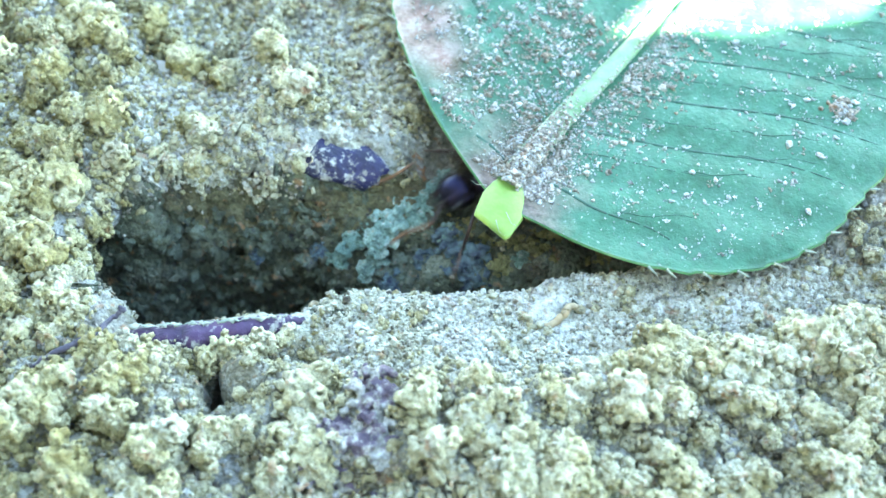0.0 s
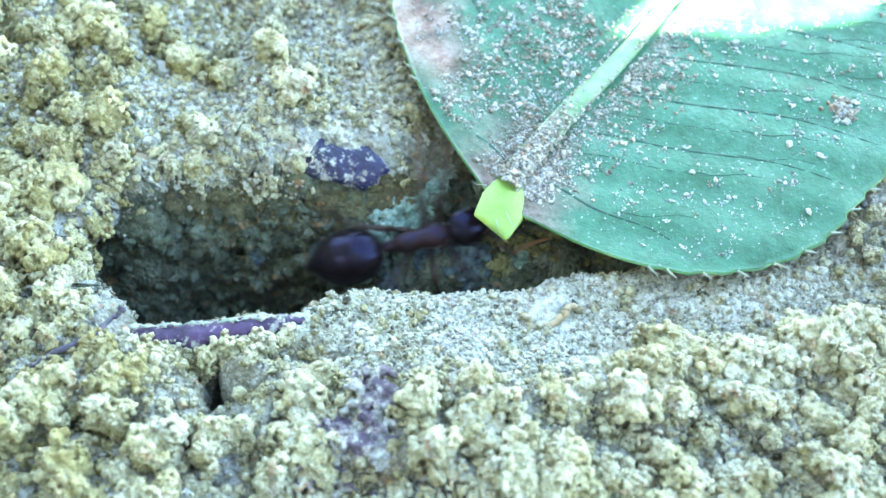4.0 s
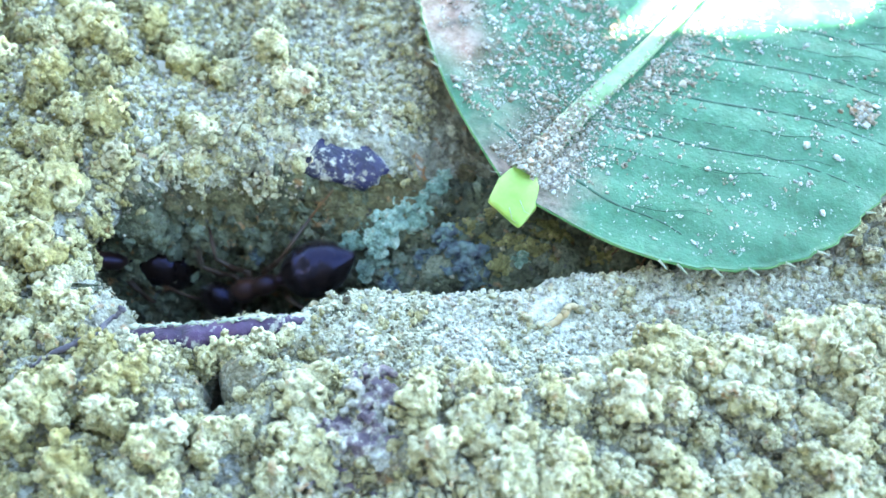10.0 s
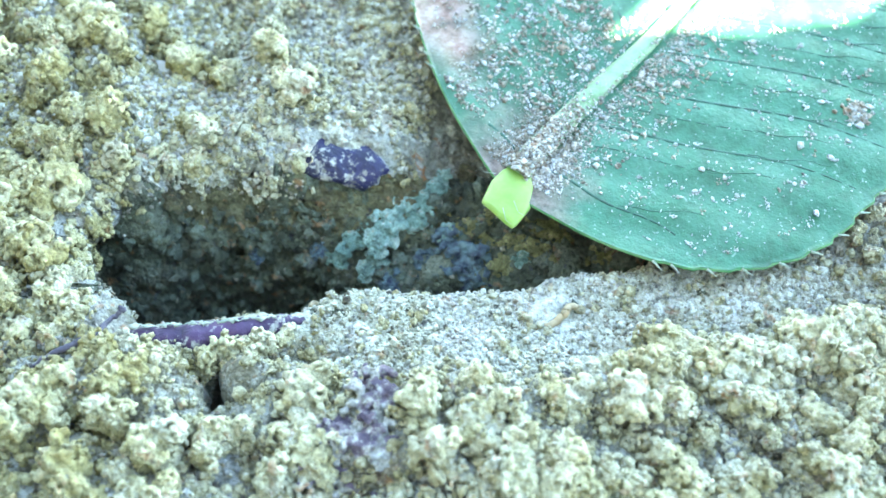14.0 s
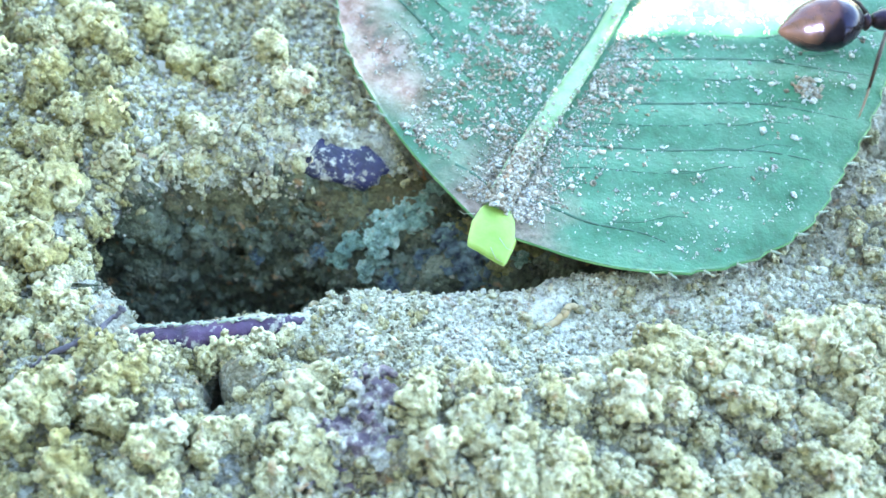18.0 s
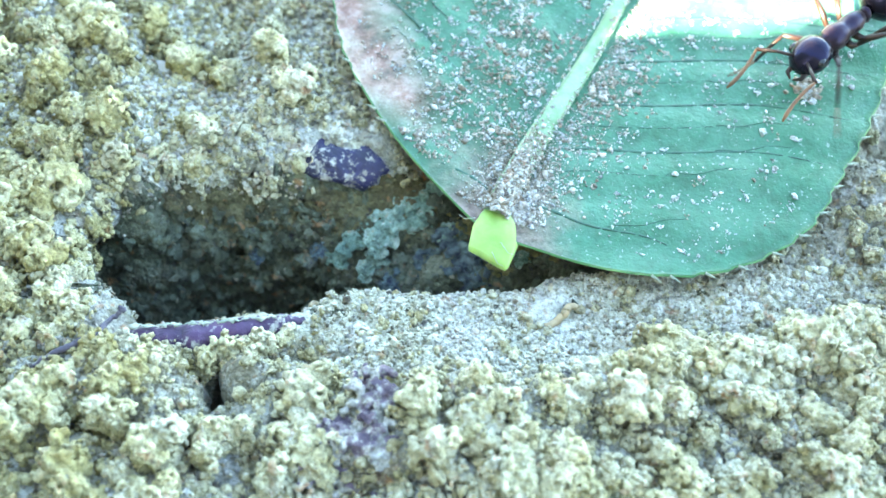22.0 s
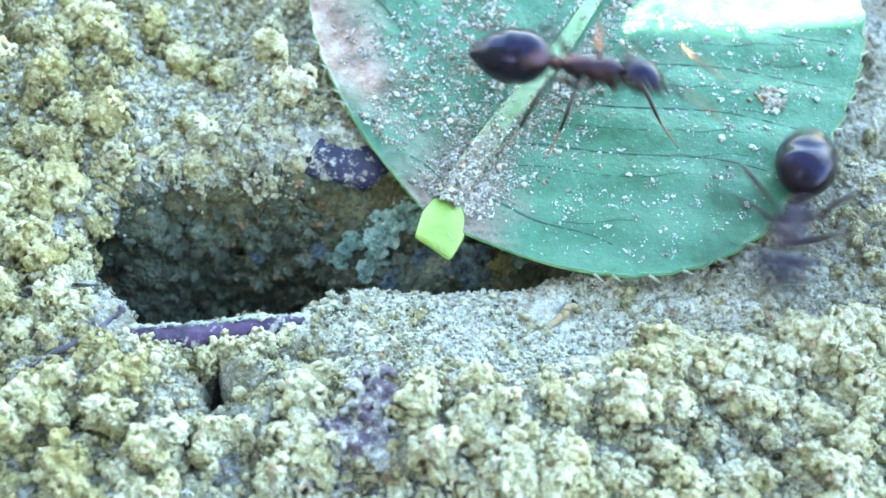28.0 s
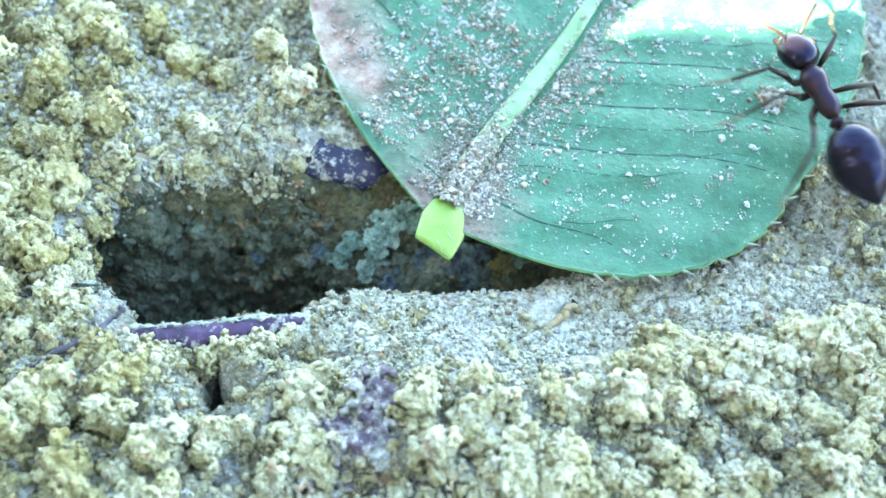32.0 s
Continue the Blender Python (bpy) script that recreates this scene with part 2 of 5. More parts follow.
def lathe(profile, sides=20, wide=1.0, high=1.0):
    """A body turned round the x axis from (x, radius) pairs."""
    verts, w = [], 2 * math.pi / sides
    for x, r in profile:
        verts += [(x, r * wide * math.cos(w * k), r * high * math.sin(w * k)) for k in range(sides)]
    faces = [tuple(f) for f in grid_faces(len(profile), sides, True).tolist()]
    faces += [tuple(reversed(range(sides))), tuple((len(profile) - 1) * sides + k for k in range(sides))]
    return verts, faces


def ico(level):
    b = bmesh.new()
    bmesh.ops.create_icosphere(b, subdivisions=level, radius=1)
    v = np.array([x.co[:] for x in b.verts])
    f = np.array([[y.index for y in x.verts] for x in b.faces])
    b.free()
    return v, f


# ---- ground form ----
def cell_hash(i, j, seed):
    h = np.sin(i * 127.1 + j * 311.7 + seed * 74.7) * 43758.5453
    return h - np.floor(h)


def value_noise(x, y, seed=0):
    i, j = np.floor(x), np.floor(y)
    fx, fy = x - i, y - j
    fx, fy = fx * fx * (3 - 2 * fx), fy * fy * (3 - 2 * fy)
    a, b = cell_hash(i, j, seed), cell_hash(i + 1, j, seed)
    c, d = cell_hash(i, j + 1, seed), cell_hash(i + 1, j + 1, seed)
    return a + (b - a) * fx + (c - a) * fy + (a - b - c + d) * fx * fy - 0.5


def bumps(x, y, z, size, seed):
    """Rounded grains packed side by side in space: 0 in the joints, 1 on top."""
    x, y, z = x / size, y / size, z / size
    i, j, k, best = np.floor(x), np.floor(y), np.floor(z), np.full(np.shape(x), 9.0)
    for di, dj, dk in itertools.product((-1, 0, 1), repeat=3):
        ci, cj, ck = i + di, j + dj, (k + dk) * 17.0
        px = ci + 0.15 + 0.7 * cell_hash(ci + ck, cj, seed)
        py = cj + 0.15 + 0.7 * cell_hash(ci, cj + ck, seed + 5)
        pz = k + dk + 0.15 + 0.7 * cell_hash(ci - ck, cj, seed + 7)
        best = np.minimum(best, (x - px) ** 2 + (y - py) ** 2 + (z - pz) ** 2 + 0.2 * cell_hash(ci, cj - ck, seed + 9))
    return np.sqrt(np.maximum(0, 1 - best / 0.8))


def smooth(a):
    a = np.clip(a, 0, 1)
    return a * a * (3 - 2 * a)


RIM = [(-8.0, -1.7), (-6.6, -2.2), (-4.66, -2.1), (-3.2, -1.85), (-1.76, -1.36), (0.2, -1.52), (1.8, -1.4), (2.66, -1.0),
       (3.9, -0.88), (5.14, -0.77), (6.4, -0.5), (6.9, 0.1), (6.0, 0.8), (4.0, 0.9), (1.8, 0.9), (0.0, 1.0), (-1.6, 1.25),
       (-2.9, 1.85), (-4.4, 2.3), (-6.1, 2.5), (-7.8, 1.85), (-8.5, 0.31)]


def rim_distance(x, y):
    """Signed distance to the rim of the nest's mouth, negative inside, and the way outwards."""
    best, inside = np.full(np.shape(x), 1e9), np.zeros(np.shape(x), dtype=bool)
    qx, qy = np.zeros(np.shape(x)), np.zeros(np.shape(x))
    for (ax, ay), (bx, by) in zip(RIM, RIM[1:] + RIM[:1]):
        ex, ey = bx - ax, by - ay
        k = np.clip(((x - ax) * ex + (y - ay) * ey) / (ex * ex + ey * ey), 0, 1)
        dx, dy = x - ax - k * ex, y - ay - k * ey
        d = dx * dx + dy * dy
        near = d < best
        best, qx, qy = np.where(near, d, best), np.where(near, dx, qx), np.where(near, dy, qy)
        cross = ((ay > y) != (by > y)) & (x < ex * (y - ay) / (ey + 1e-12) + ax)
        inside ^= cross
    d = np.sqrt(best)
    s = np.where(inside, -1.0, 1.0)
    return s * d, s * qx / (d + 1e-6), s * qy / (d + 1e-6)


def clod_edge(x):
    """Where the loose clods begin, towards the front of the nest's mouth."""
    return np.interp(x, (-9, -3.5, -1.5, 3.5, 5, 10), (-2.3, -2.5, -3.3, -3.3, -2.7, -1.3)) + 0.5 * value_noise(np.asarray(x) / 1.2, np.asarray(x) * 0, 33)


def ground_form(x, y):
    """Large form of the soil: where the sheet's point (x, y) lies, in millimetres."""
    r2 = np.maximum(np.abs(x) / 13, np.abs(y) / 11)
    near = smooth(3.0 - r2)
    z = near * (0.9 * value_noise(x / 3.1, y / 3.1, 3) + 0.45 * value_noise(x / 1.3, y / 1.3, 4))
    d, nx, ny = rim_distance(x + 0.25 * value_noise(x * 1.6, y * 1.6, 7), y + 0.22 * value_noise(x * 1.8, y * 1.8, 8))
    z = z * (0.25 + 0.75 * smooth((np.abs(d) - 0.3) / 1.6)) - 1.25 * smooth((y - 1.6) / 1.4) * smooth((x + 1.5 - 0.25 * (y - 3)) / 1.8) * smooth((10.5 - y) / 3) * near
    z = z + 0.35 * smooth((-2.6 - y) / 1.6) * near
    z = z - 1.5 * smooth((3.0 - y) / 2.1) * smooth((x + 5.6) / 3.4) * smooth((y - 0.1) / 0.7) * smooth((8.5 - x) / 2)
    back = smooth((y + 0.5) / 1.0) * smooth((x + 8.4) / 1.3)
    t = np.maximum(0, -d)
    floor = 6.4 - 3.0 * smooth((x + 3.4) / 5) + 0.8 * value_noise(x / 1.7, y / 1.7, 12)
    steep = 0.075 * smooth(t / 0.12) + 0.925 * smooth((t - 0.32) / 0.3)
    run = np.clip((t + 0.05) / (1.8 + 0.3 * smooth((x + 5) / 2) - 0.5 * smooth((x + 2.5) / 3)), 0, 1)
    slope = 0.6 * run + 0.4 * smooth(run)
    drop = floor * ((1 - back) * steep + back * slope)
    over = (1 - back) * (0.9 + 1.5 * smooth((-5.4 - x) / 1.6))
    pull = over * smooth((t - 0.08) / 0.3) * (1 - smooth((t - 0.3) / 1.1))
    hole = np.exp(-(((x + 4.78) / 0.50) ** 2 + ((y + 3.5) / 0.80) ** 2) ** 2) + 0.3 * np.exp(-(((x + 4.2) / 0.4) ** 2 + ((y + 3.7) / 0.25) ** 2))
    z = z - np.where(d < 0.05, drop, 0) - 6.0 * hole
    return x + nx * pull, y + ny * pull, z, d


# ---- end of ground form ----


def soil_relief(x, y, d, p):
    """Clods, crumbs and grains on the soil, in millimetres along its normal."""
    wx, wy, wz = p[..., 0] + 0.35 * value_noise(x * 1.1, y * 1.1, 21), p[..., 1] + 0.35 * value_noise(x * 1.1, y * 1.1, 22), p[..., 2]
    fore = smooth((clod_edge(x) + 0.2 - y) / 0.7)
    left = smooth((-6.0 - x) / 1.5)
    inside = smooth(-d / 0.5)
    coarse = np.clip(np.maximum(fore, 0.8 * left) + 1.0 * value_noise(x / 2, y / 2, 31) + 0.18 * smooth((y - 2) / 2), 0.15, 1.0) * (1 - 0.4 * inside)
    k = 0.95 * coarse * bumps(wx, wy, wz, 0.95, 1) + (0.09 + 0.28 * coarse) * bumps(wx, wy, wz, 0.42, 2)
    k = k + (0.12 + 0.07 * coarse + 0.08 * inside) * bumps(wx, wy, wz, 0.22, 3) + 0.09 * bumps(wx, wy, wz, 0.115, 4)
    calm = 1 - 0.75 * np.exp(-(((x + 4.72) / 0.7) ** 2 + ((y + 3.55) / 0.95) ** 2) ** 2)
    return calm * (k + 0.45 * inside * bumps(wx, wy, wz, 0.75, 6) - 0.5 * coarse)


def graded(inner, step, reach):
    a = list(np.arange(-inner, inner + step / 2, step))
    while a[-1] < reach:
        step *= 1.45
        a.append(a[-1] + step)
        a.insert(0, a[0] - step)
    return np.array(a)


def make_ground():
    gx, gy = graded(12.4, 0.048, 60000.0), graded(8.2, 0.048, 60000.0) + 0.7
    gy = np.concatenate([gy[gy < -2.4], np.arange(-2.4, 2.8, 0.028), gy[gy > 2.8]])
    u, v = np.meshgrid(gx, gy)
    x, y, z, d = ground_form(u, v)
    p = np.stack([x, y, z], -1)
    a, b = np.gradient(p, axis=1), np.gradient(p, axis=0)
    n = np.cross(a, b)
    n /= np.linalg.norm(n, axis=-1, keepdims=True) + 1e-12
    fade = (np.maximum(np.abs(u) / 14, np.abs(v) / 12) < 1)[..., None]
    p = p + n * soil_relief(u, v, d, p)[..., None] * fade
    me = mesh_of("ground", p.reshape(-1, 3), grid_faces(*u.shape), SOIL)
    me.materials.append(WALL_SHADE)
    w = u + 0.5 * value_noise(u * 1.3, v * 1.3, 91)
    # Sunken faces take the soil with painted shade; rusty ones keep their stain.
    shade_mask = (np.abs(v - 0.3) < 2.2 + 0.7 * value_noise(u * 1.1, v * 1.1, 94)) & (u < 7) & (z + 0.7 * value_noise(w * 0.9, v * 0.9, 92) + 0.6 * value_noise(u * 4, v * 4, 93) < np.where(d < -0.15, 0.2, -0.32))
    me.materials.append(POWDER_BED)
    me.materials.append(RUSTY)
    speck = value_noise(u * 2.3, v * 2.3, 96) + 0.6 * value_noise(u * 7, v * 7, 97)
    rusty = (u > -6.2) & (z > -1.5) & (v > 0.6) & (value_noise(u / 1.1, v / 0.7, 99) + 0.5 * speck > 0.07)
    bed = (v < -0.5) & (u > -4.4) & (v + 0.5 * speck > clod_edge(u)) & (u < 12)
    bed |= (v > 2.0) & (v < 9) & (u < 2) & (u > -12) & (speck + 0.8 * value_noise(u / 1.7, v / 1.7, 98) > 0.18)
    me.polygons.foreach_set("material_index", np.where(shade_mask, np.where(rusty, 3, 1), np.where(bed, 2, 0))[:-1, :-1].ravel().astype(np.int32))
    tagged(new("ground", me), "pale crumbly yellow-grey soil round an open ant nest mouth", "soil", kind="structure")
    return gx, gy, p


GX, GY, GP = make_ground()


def soil_top(x, y):
    """Height of the soil under a point away from the nest's mouth."""
    return float(GP[np.searchsorted(GY, y), np.searchsorted(GX, x), 2])


# ---- an unseen wall, added to shade the place from the low sun ----
def make_shade_blocker():
    along, deep = Vector((0.8, -0.6, 0)), Vector((0.6, 0.8, 0))
    s = np.linspace(-150, 160, 621)
    notch = smooth((s - NOTCH[0]) / 0.4) * smooth((NOTCH[1] - s) / 0.4)
    top = 125 + 3 * value_noise(s / 6, s * 0, 51)
    top = top * (1 - notch) + notch * (NOTCH[2] + 0.48 * s + 0.5 * value_noise(s / 0.9, s * 0, 52))
    verts = []
    for h in (-34.0, -30.0):
        for k in range(12):
            f = k / 11
            for q, e in zip(s, top):
                p = along * float(q) + deep * (h + (0.8 * float(value_noise(np.array(q / 3), np.array(k * 0.9 + h), 53)) if k < 11 else 0))
                verts.append((p.x, p.y, -1.5 + f * (e + 1.5)))
    n = len(s)
    faces = []
    for k in range(11):
        for i in range(n - 1):
            a, b = k * n + i, (12 + k) * n + i
            faces.append((a, a + 1, a + n + 1, a + n))
            faces.append((b, b + n, b + n + 1, b + 1))
    for i in range(n - 1):
        a, b = 11 * n + i, 23 * n + i
        faces.append((a, a + 1, b + 1, b))
    tagged(new("earth_bank", mesh_of("earth_bank", verts, faces, SOIL)), "added unseen wall of soil that shades the nest", "bank", kind="structure")


# Gap cut in the added wall so a sun patch lands on the leaf.
NOTCH = (-5.0, 0.8, 23.12)
make_shade_blocker()


# ---- leaf ----
def leaf_margin(n=260):
    """Points of the margin from the base round one half to the tip: along the rib, across it, for both halves."""
    a = np.linspace(0.0, math.pi, n)
    u = 6.2 - 6.65 * np.cos(a)
    w = np.clip(1 - np.abs((u - 6.2) / 6.65) ** 2.2, 0, 1)
    halves = []
    for side in (1, -1):
        e = np.where(u < 6.2, 0.38 if side > 0 else 0.83, 0.42)
        v = 6.8 * w ** e
        du, dv = np.gradient(u), np.gradient(v)
        run = np.concatenate([[0], np.cumsum(np.hypot(np.diff(u), np.diff(v)))])
        ln = np.hypot(du, dv) + 1e-9
        saw = (run / 0.78) % 1.0
        tooth = 0.09 * np.where(saw < 0.8, saw / 0.8, (1 - saw) / 0.2) * smooth((run - (3.2 if side > 0 else 4.2)) / 1.5)
        v = v * (1 - (0.055 * smooth((u - 2.2) / 2.5) if side > 0 else 0))
        halves.append((u - dv / ln * tooth * 1.0 + du / ln * tooth * 0.5, side * (v + du / ln * tooth)))
    return halves


def leaf_height(u, v):
    """Gentle waves of the blade: pleats between the side veins, a furrow along the rib."""
    s = u - 0.42 * np.abs(v)
    pleat = 0.028 * np.cos(2 * math.pi * s / 1.45) * smooth(np.abs(v) / 1.0)
    return pleat + 0.16 * smooth(np.abs(v) / 1.4) - 0.004 * v * v + 0.12 * value_noise(u / 2.6, v / 2.6, 61)


def make_leaf():
    leaf = new("leaf")
    tagged(leaf, "green toothed leaf dusted with soil lying over the nest mouth", "leaf")
    halves, rows = leaf_margin(), 44
    pts = []
    for k in range(-rows, rows + 1):
        w = abs(k) / rows
        mu, mv = halves[0] if k > 0 else halves[1]
        base_u = np.linspace(-0.05, 12.8, len(mu))
        f = w ** 0.9
        u = base_u * (1 - f) + mu * f
        v = mv * f
        pts.append(np.stack([u, -v, leaf_height(u, v)], -1))
    p = np.stack(pts)
    low = p - np.array([0, 0, 0.10])
    n, m = p.shape[:2]
    verts = np.concatenate([p.reshape(-1, 3), low.reshape(-1, 3)])
    f = grid_faces(n, m)
    loop = [i for i in range(m)] + [i * m + m - 1 for i in range(1, n)] + [(n - 1) * m + i for i in range(m - 2, -1, -1)] + [i * m for i in range(n - 2, 0, -1)]
    loop = np.array(loop)
    rim = np.stack([loop, loop + n * m, np.roll(loop, -1) + n * m, np.roll(loop, -1)], -1)
    faces = np.concatenate([f[:, ::-1], f + n * m, rim])
    child("blade", mesh_of("blade", verts, faces.tolist(), LEAF), leaf)
    # midrib
    us = np.linspace(0.0, 12.4, 40)
    rib = tube([(u, 0.06 * math.sin(u * 0.9), 0.06 + float(leaf_height(np.array(u), np.array(0.0)))) for u in us], [0.31 - 0.018 * u for u in us], 12, 0.6)
    child("midrib", mesh_of("midrib", *rib, RIB), leaf, "pale green midrib")
    # side veins, each with a fork near the margin
    for side in (1, -1):
        for k in np.arange(0, 7.6, 0.5):
            u0, pts = 0.35 + 1.42 * k, []
            for i, q in enumerate(np.linspace(0.12, 1.0 if k % 1 == 0 else 0.55 + 0.05 * (k * 2 % 5), 44)):
                v = 6.3 * q * (1 - 0.02 * abs(k - 4)) * (0.62 if k == 0 else 1)
                u = u0 + (0.60 if k > 0 else 0.16) * v - (0.022 if k > 0 else 0) * v * v + 0.07 * math.sin(q * 9 + k)
                w = max(0.0, 1 - abs((u - 6.2) / 6.65) ** 2.2)
                if v > 0.90 * 6.8 * w ** (0.42 if side > 0 else 0.83):
                    break
                pts.append((u, -side * v, float(leaf_height(np.array(u), np.array(v))) - 0.002 + 0.012 * math.sin(i * 1.9 + k * 5) * math.sin(i * 0.7 + k)))
            if len(pts) < 4:
                continue
            r = [(0.046 if k % 1 == 0 else 0.022) * (1 - 0.6 * i / len(pts)) for i in range(len(pts))]
            vein = tube(pts, r, 6, 0.4)
            j = int(len(pts) * (0.55 if k % 1 == 0 else 0.75))
            fork = [Vector(pts[j])]
            for i in range(1, 9):
                u, v = pts[j][0] + 0.14 * i - 0.015 * i * (k % 3), abs(pts[j][1]) + 0.20 * i
                w = max(0.0, 1 - abs((u - 6.2) / 6.65) ** 2.2)
                if v > 0.90 * 6.8 * w ** (0.42 if side > 0 else 0.83):
                    break
                fork.append(Vector((u, -side * v, float(leaf_height(np.array(u), np.array(v))) + 0.002)))
            if len(fork) > 3:
                vein = join(vein, tube([f + Vector((0.05 * math.sin(i * 1.3 + k), 0, 0)) for i, f in enumerate(fork)], [0.017 * (1 - i / 14) for i in range(len(fork))], 5, 0.6))
            child("vein", mesh_of("vein", *vein, VEIN), leaf)
    # thickened pale margin of each half
    for mu, mv in halves:
        q = [(u, -v, float(leaf_height(np.array(u), np.array(v))) - 0.05) for u, v in zip(mu[::2], mv[::2])]
        child("margin", mesh_of("margin", *tube(q, [0.04] * len(q), 6), MARGIN), leaf, "yellow-green leaf margin")
    # cut stub of the petiole
    verts, sides = [], 20
    for x, y, z, wide, thick in ((0.3, -0.05, -0.06, 0.26, 0.06), (-0.15, -0.13, -0.05, 0.44, 0.15), (-0.5, -0.22, -0.07, 0.55, 0.14), (-1.0, -0.31, -0.06, 0.50, 0.08), (-1.1, -0.32, -0.07, 0.46, 0.04)):
        for k in range(sides):
            c, q = math.cos(2 * math.pi * k / sides), math.sin(2 * math.pi * k / sides)
            e = math.copysign(abs(c) ** 0.45, c) * wide
            verts.append((x + (0.04 * math.sin(4 * e) if x < -0.6 else 0), y + e, z + math.copysign(abs(q) ** 0.55, q) * thick))
    stub = verts, [tuple(f) for f in grid_faces(5, sides, True).tolist()] + [tuple(range(sides)), tuple(4 * sides + k for k in reversed(range(sides)))]
    stub = child("petiole", mesh_of("petiole", *stub, STUB), leaf, "yellow-green cut petiole stub")
    for a, b, c in ((-0.35, 0.55, 0.2), (-0.65, -0.7, 0.1), (-0.95, -0.6, 0.0)):
        h = tube([(a, b * 0.6, 0.1), (a - 0.15, b * 0.95, c * 0.7), (a - 0.15, b * 1.2, c)], [0.010, 0.007, 0.004], 5)
        child("hair", mesh_of("hair", *h, TOOTH), stub)
    # pale hooked tips of the teeth
    tooth = tube([(0, 0, 0), (0.10, 0.06, 0.02), (0.24, 0.16, 0.03)], [0.05, 0.03, 0.006], 6)
    tooth = mesh_of("tooth", *tooth, TOOTH)
    for side in (1, -1):
        mu, mv = halves[0] if side > 0 else halves[1]
        run = np.concatenate([[0], np.cumsum(np.hypot(np.diff(mu), np.diff(mv)))])
        last = -1
        for i in range(1, len(mu) - 1):
            c = int(run[i] / 0.80)
            if c > last and run[i] > 3.6 and run[i] < 15:
                last = c
                ang = math.degrees(math.atan2(-(mv[i + 1] - mv[i - 1]), mu[i + 1] - mu[i - 1]))
                o = child("tooth", tooth, leaf)
                o.matrix_basis = at(mu[i], -mv[i], float(leaf_height(mu[i], mv[i])) - 0.05, 0 if side < 0 else 180, 0, ang)
    # dust: many grains that nobody could count
    rng = np.random.default_rng(11)
    iv, fc = ico(1)
    turns = [np.array(Euler(e).to_matrix()) for e in rng.uniform(0, 6.28, (60, 3))]
    heaps = {"tan": [], "pale": []}

    def grain(u, v, r, heap="tan"):
        w = max(0.0, 1 - abs((u - 6.2) / 6.65) ** 2.2)
        if abs(v) > 0.91 * 6.8 * w ** (0.38 if v > 0 else 0.83):
            return
        r = min(r * math.exp(0.55 * rng.standard_normal()), 0.085)
        q = iv * r * rng.uniform(0.6, 1.4, 3) * (1 + 0.36 * rng.standard_normal((len(iv), 1)))
        q = q @ turns[rng.integers(0, 60)] * np.array([1, 1, 0.45])
        z = float(leaf_height(np.array(u), np.array(v))) + r * 0.3 + (0.27 * math.sqrt(max(0, 1 - (v / 0.3) ** 2)) if u > -0.1 else 0)
        heaps[heap].append(q + np.array([u, -v, z]))

    def flakes(u, v, n, spread, r, heap):
        for _ in range(n):
            grain(rng.normal(u, spread), rng.normal(v, spread), rng.uniform(0.3 * r, r), heap)

    for _ in range(9500):   # heaped round the base
        u = abs(rng.normal(0, 1.0))
        grain(u - 0.05, rng.normal(0.12, 0.34 + 0.12 * u), rng.uniform(0.005, 0.019), "pale" if rng.random() < 0.25 else "tan")
    for _ in range(1900):   # along the rib, and on it near the base
        u = rng.uniform(0.3, 7.5)
        v = 0.36 + abs(rng.normal(0, 0.35)) if u > 2.2 else rng.normal(0, 0.3)
        grain(u, v, rng.uniform(0.006, 0.020), "pale" if rng.random() < 0.25 else "tan")
    for _ in range(1900):  # thick on one half
        u, v = rng.uniform(0.6, 9), -0.45 - abs(rng.normal(1.5, 1.5))
        if value_noise(np.array(u * 0.9), np.array(v * 0.9), 71) > -0.16:
            flakes(u, v, rng.integers(2, 14), rng.uniform(0.03, 0.10), 0.023, "pale" if rng.random() < 0.3 else "tan")
    for _ in range(900):   # a fringe on both edges of the rib
        u = rng.uniform(1.5, 9)
        grain(u, float(rng.choice((-1, 1))) * (0.30 - 0.017 * u + rng.normal(0, 0.03)), rng.uniform(0.008, 0.02), "pale" if rng.random() < 0.6 else "tan")
    for _ in range(1500):   # over the lower end of the rib
        u = abs(rng.normal(0.3, 1.0))
        grain(u, rng.normal(0, 0.25), rng.uniform(0.008, 0.022), "pale" if rng.random() < 0.3 else "tan")
    for _ in range(420):   # beside the rib on the other half
        u, v = rng.normal(4.6, 1.3), 0.4 + abs(rng.normal(0.5, 0.5))
        flakes(u, v, rng.integers(2, 8), 0.06, 0.022, "tan")
    for _ in range(1700):  # thin, in drifts
        u, v = rng.uniform(0.2, 11), rng.uniform(0.2, 6.6)
        if value_noise(np.array(u * 1.3), np.array(v * 1.3), 72) + 0.4 * value_noise(np.array(u * 4), np.array(v * 4), 73) > 0.10 or rng.random() < 0.12:
            grain(u, v, rng.uniform(0.007, 0.020), "pale")
    for _ in range(330):    # clusters of flakes
        u, v = rng.uniform(0.8, 10), rng.uniform(0.4, 6.4)
        if value_noise(np.array(u * 0.8), np.array(v * 0.8), 74) > -0.15:
            flakes(u, v, rng.integers(4, 16), rng.uniform(0.03, 0.12), 0.024, "pale" if rng.random() < 0.8 else "tan")
    for _ in range(170):    # one pale lump
        grain(rng.normal(6.27, 0.15), rng.normal(4.91, 0.15), rng.uniform(0.02, 0.06), "tan" if rng.random() < 0.7 else "pale")
    for heap, name, material, label in (("tan", "soil_dust", DUST, "pale and brown soil grains"), ("pale", "white_dust", SPECK, "whitish specks of dust")):
        v = np.stack(heaps[heap])
        f = fc[None] + (np.arange(len(v)) * len(iv))[:, None, None]
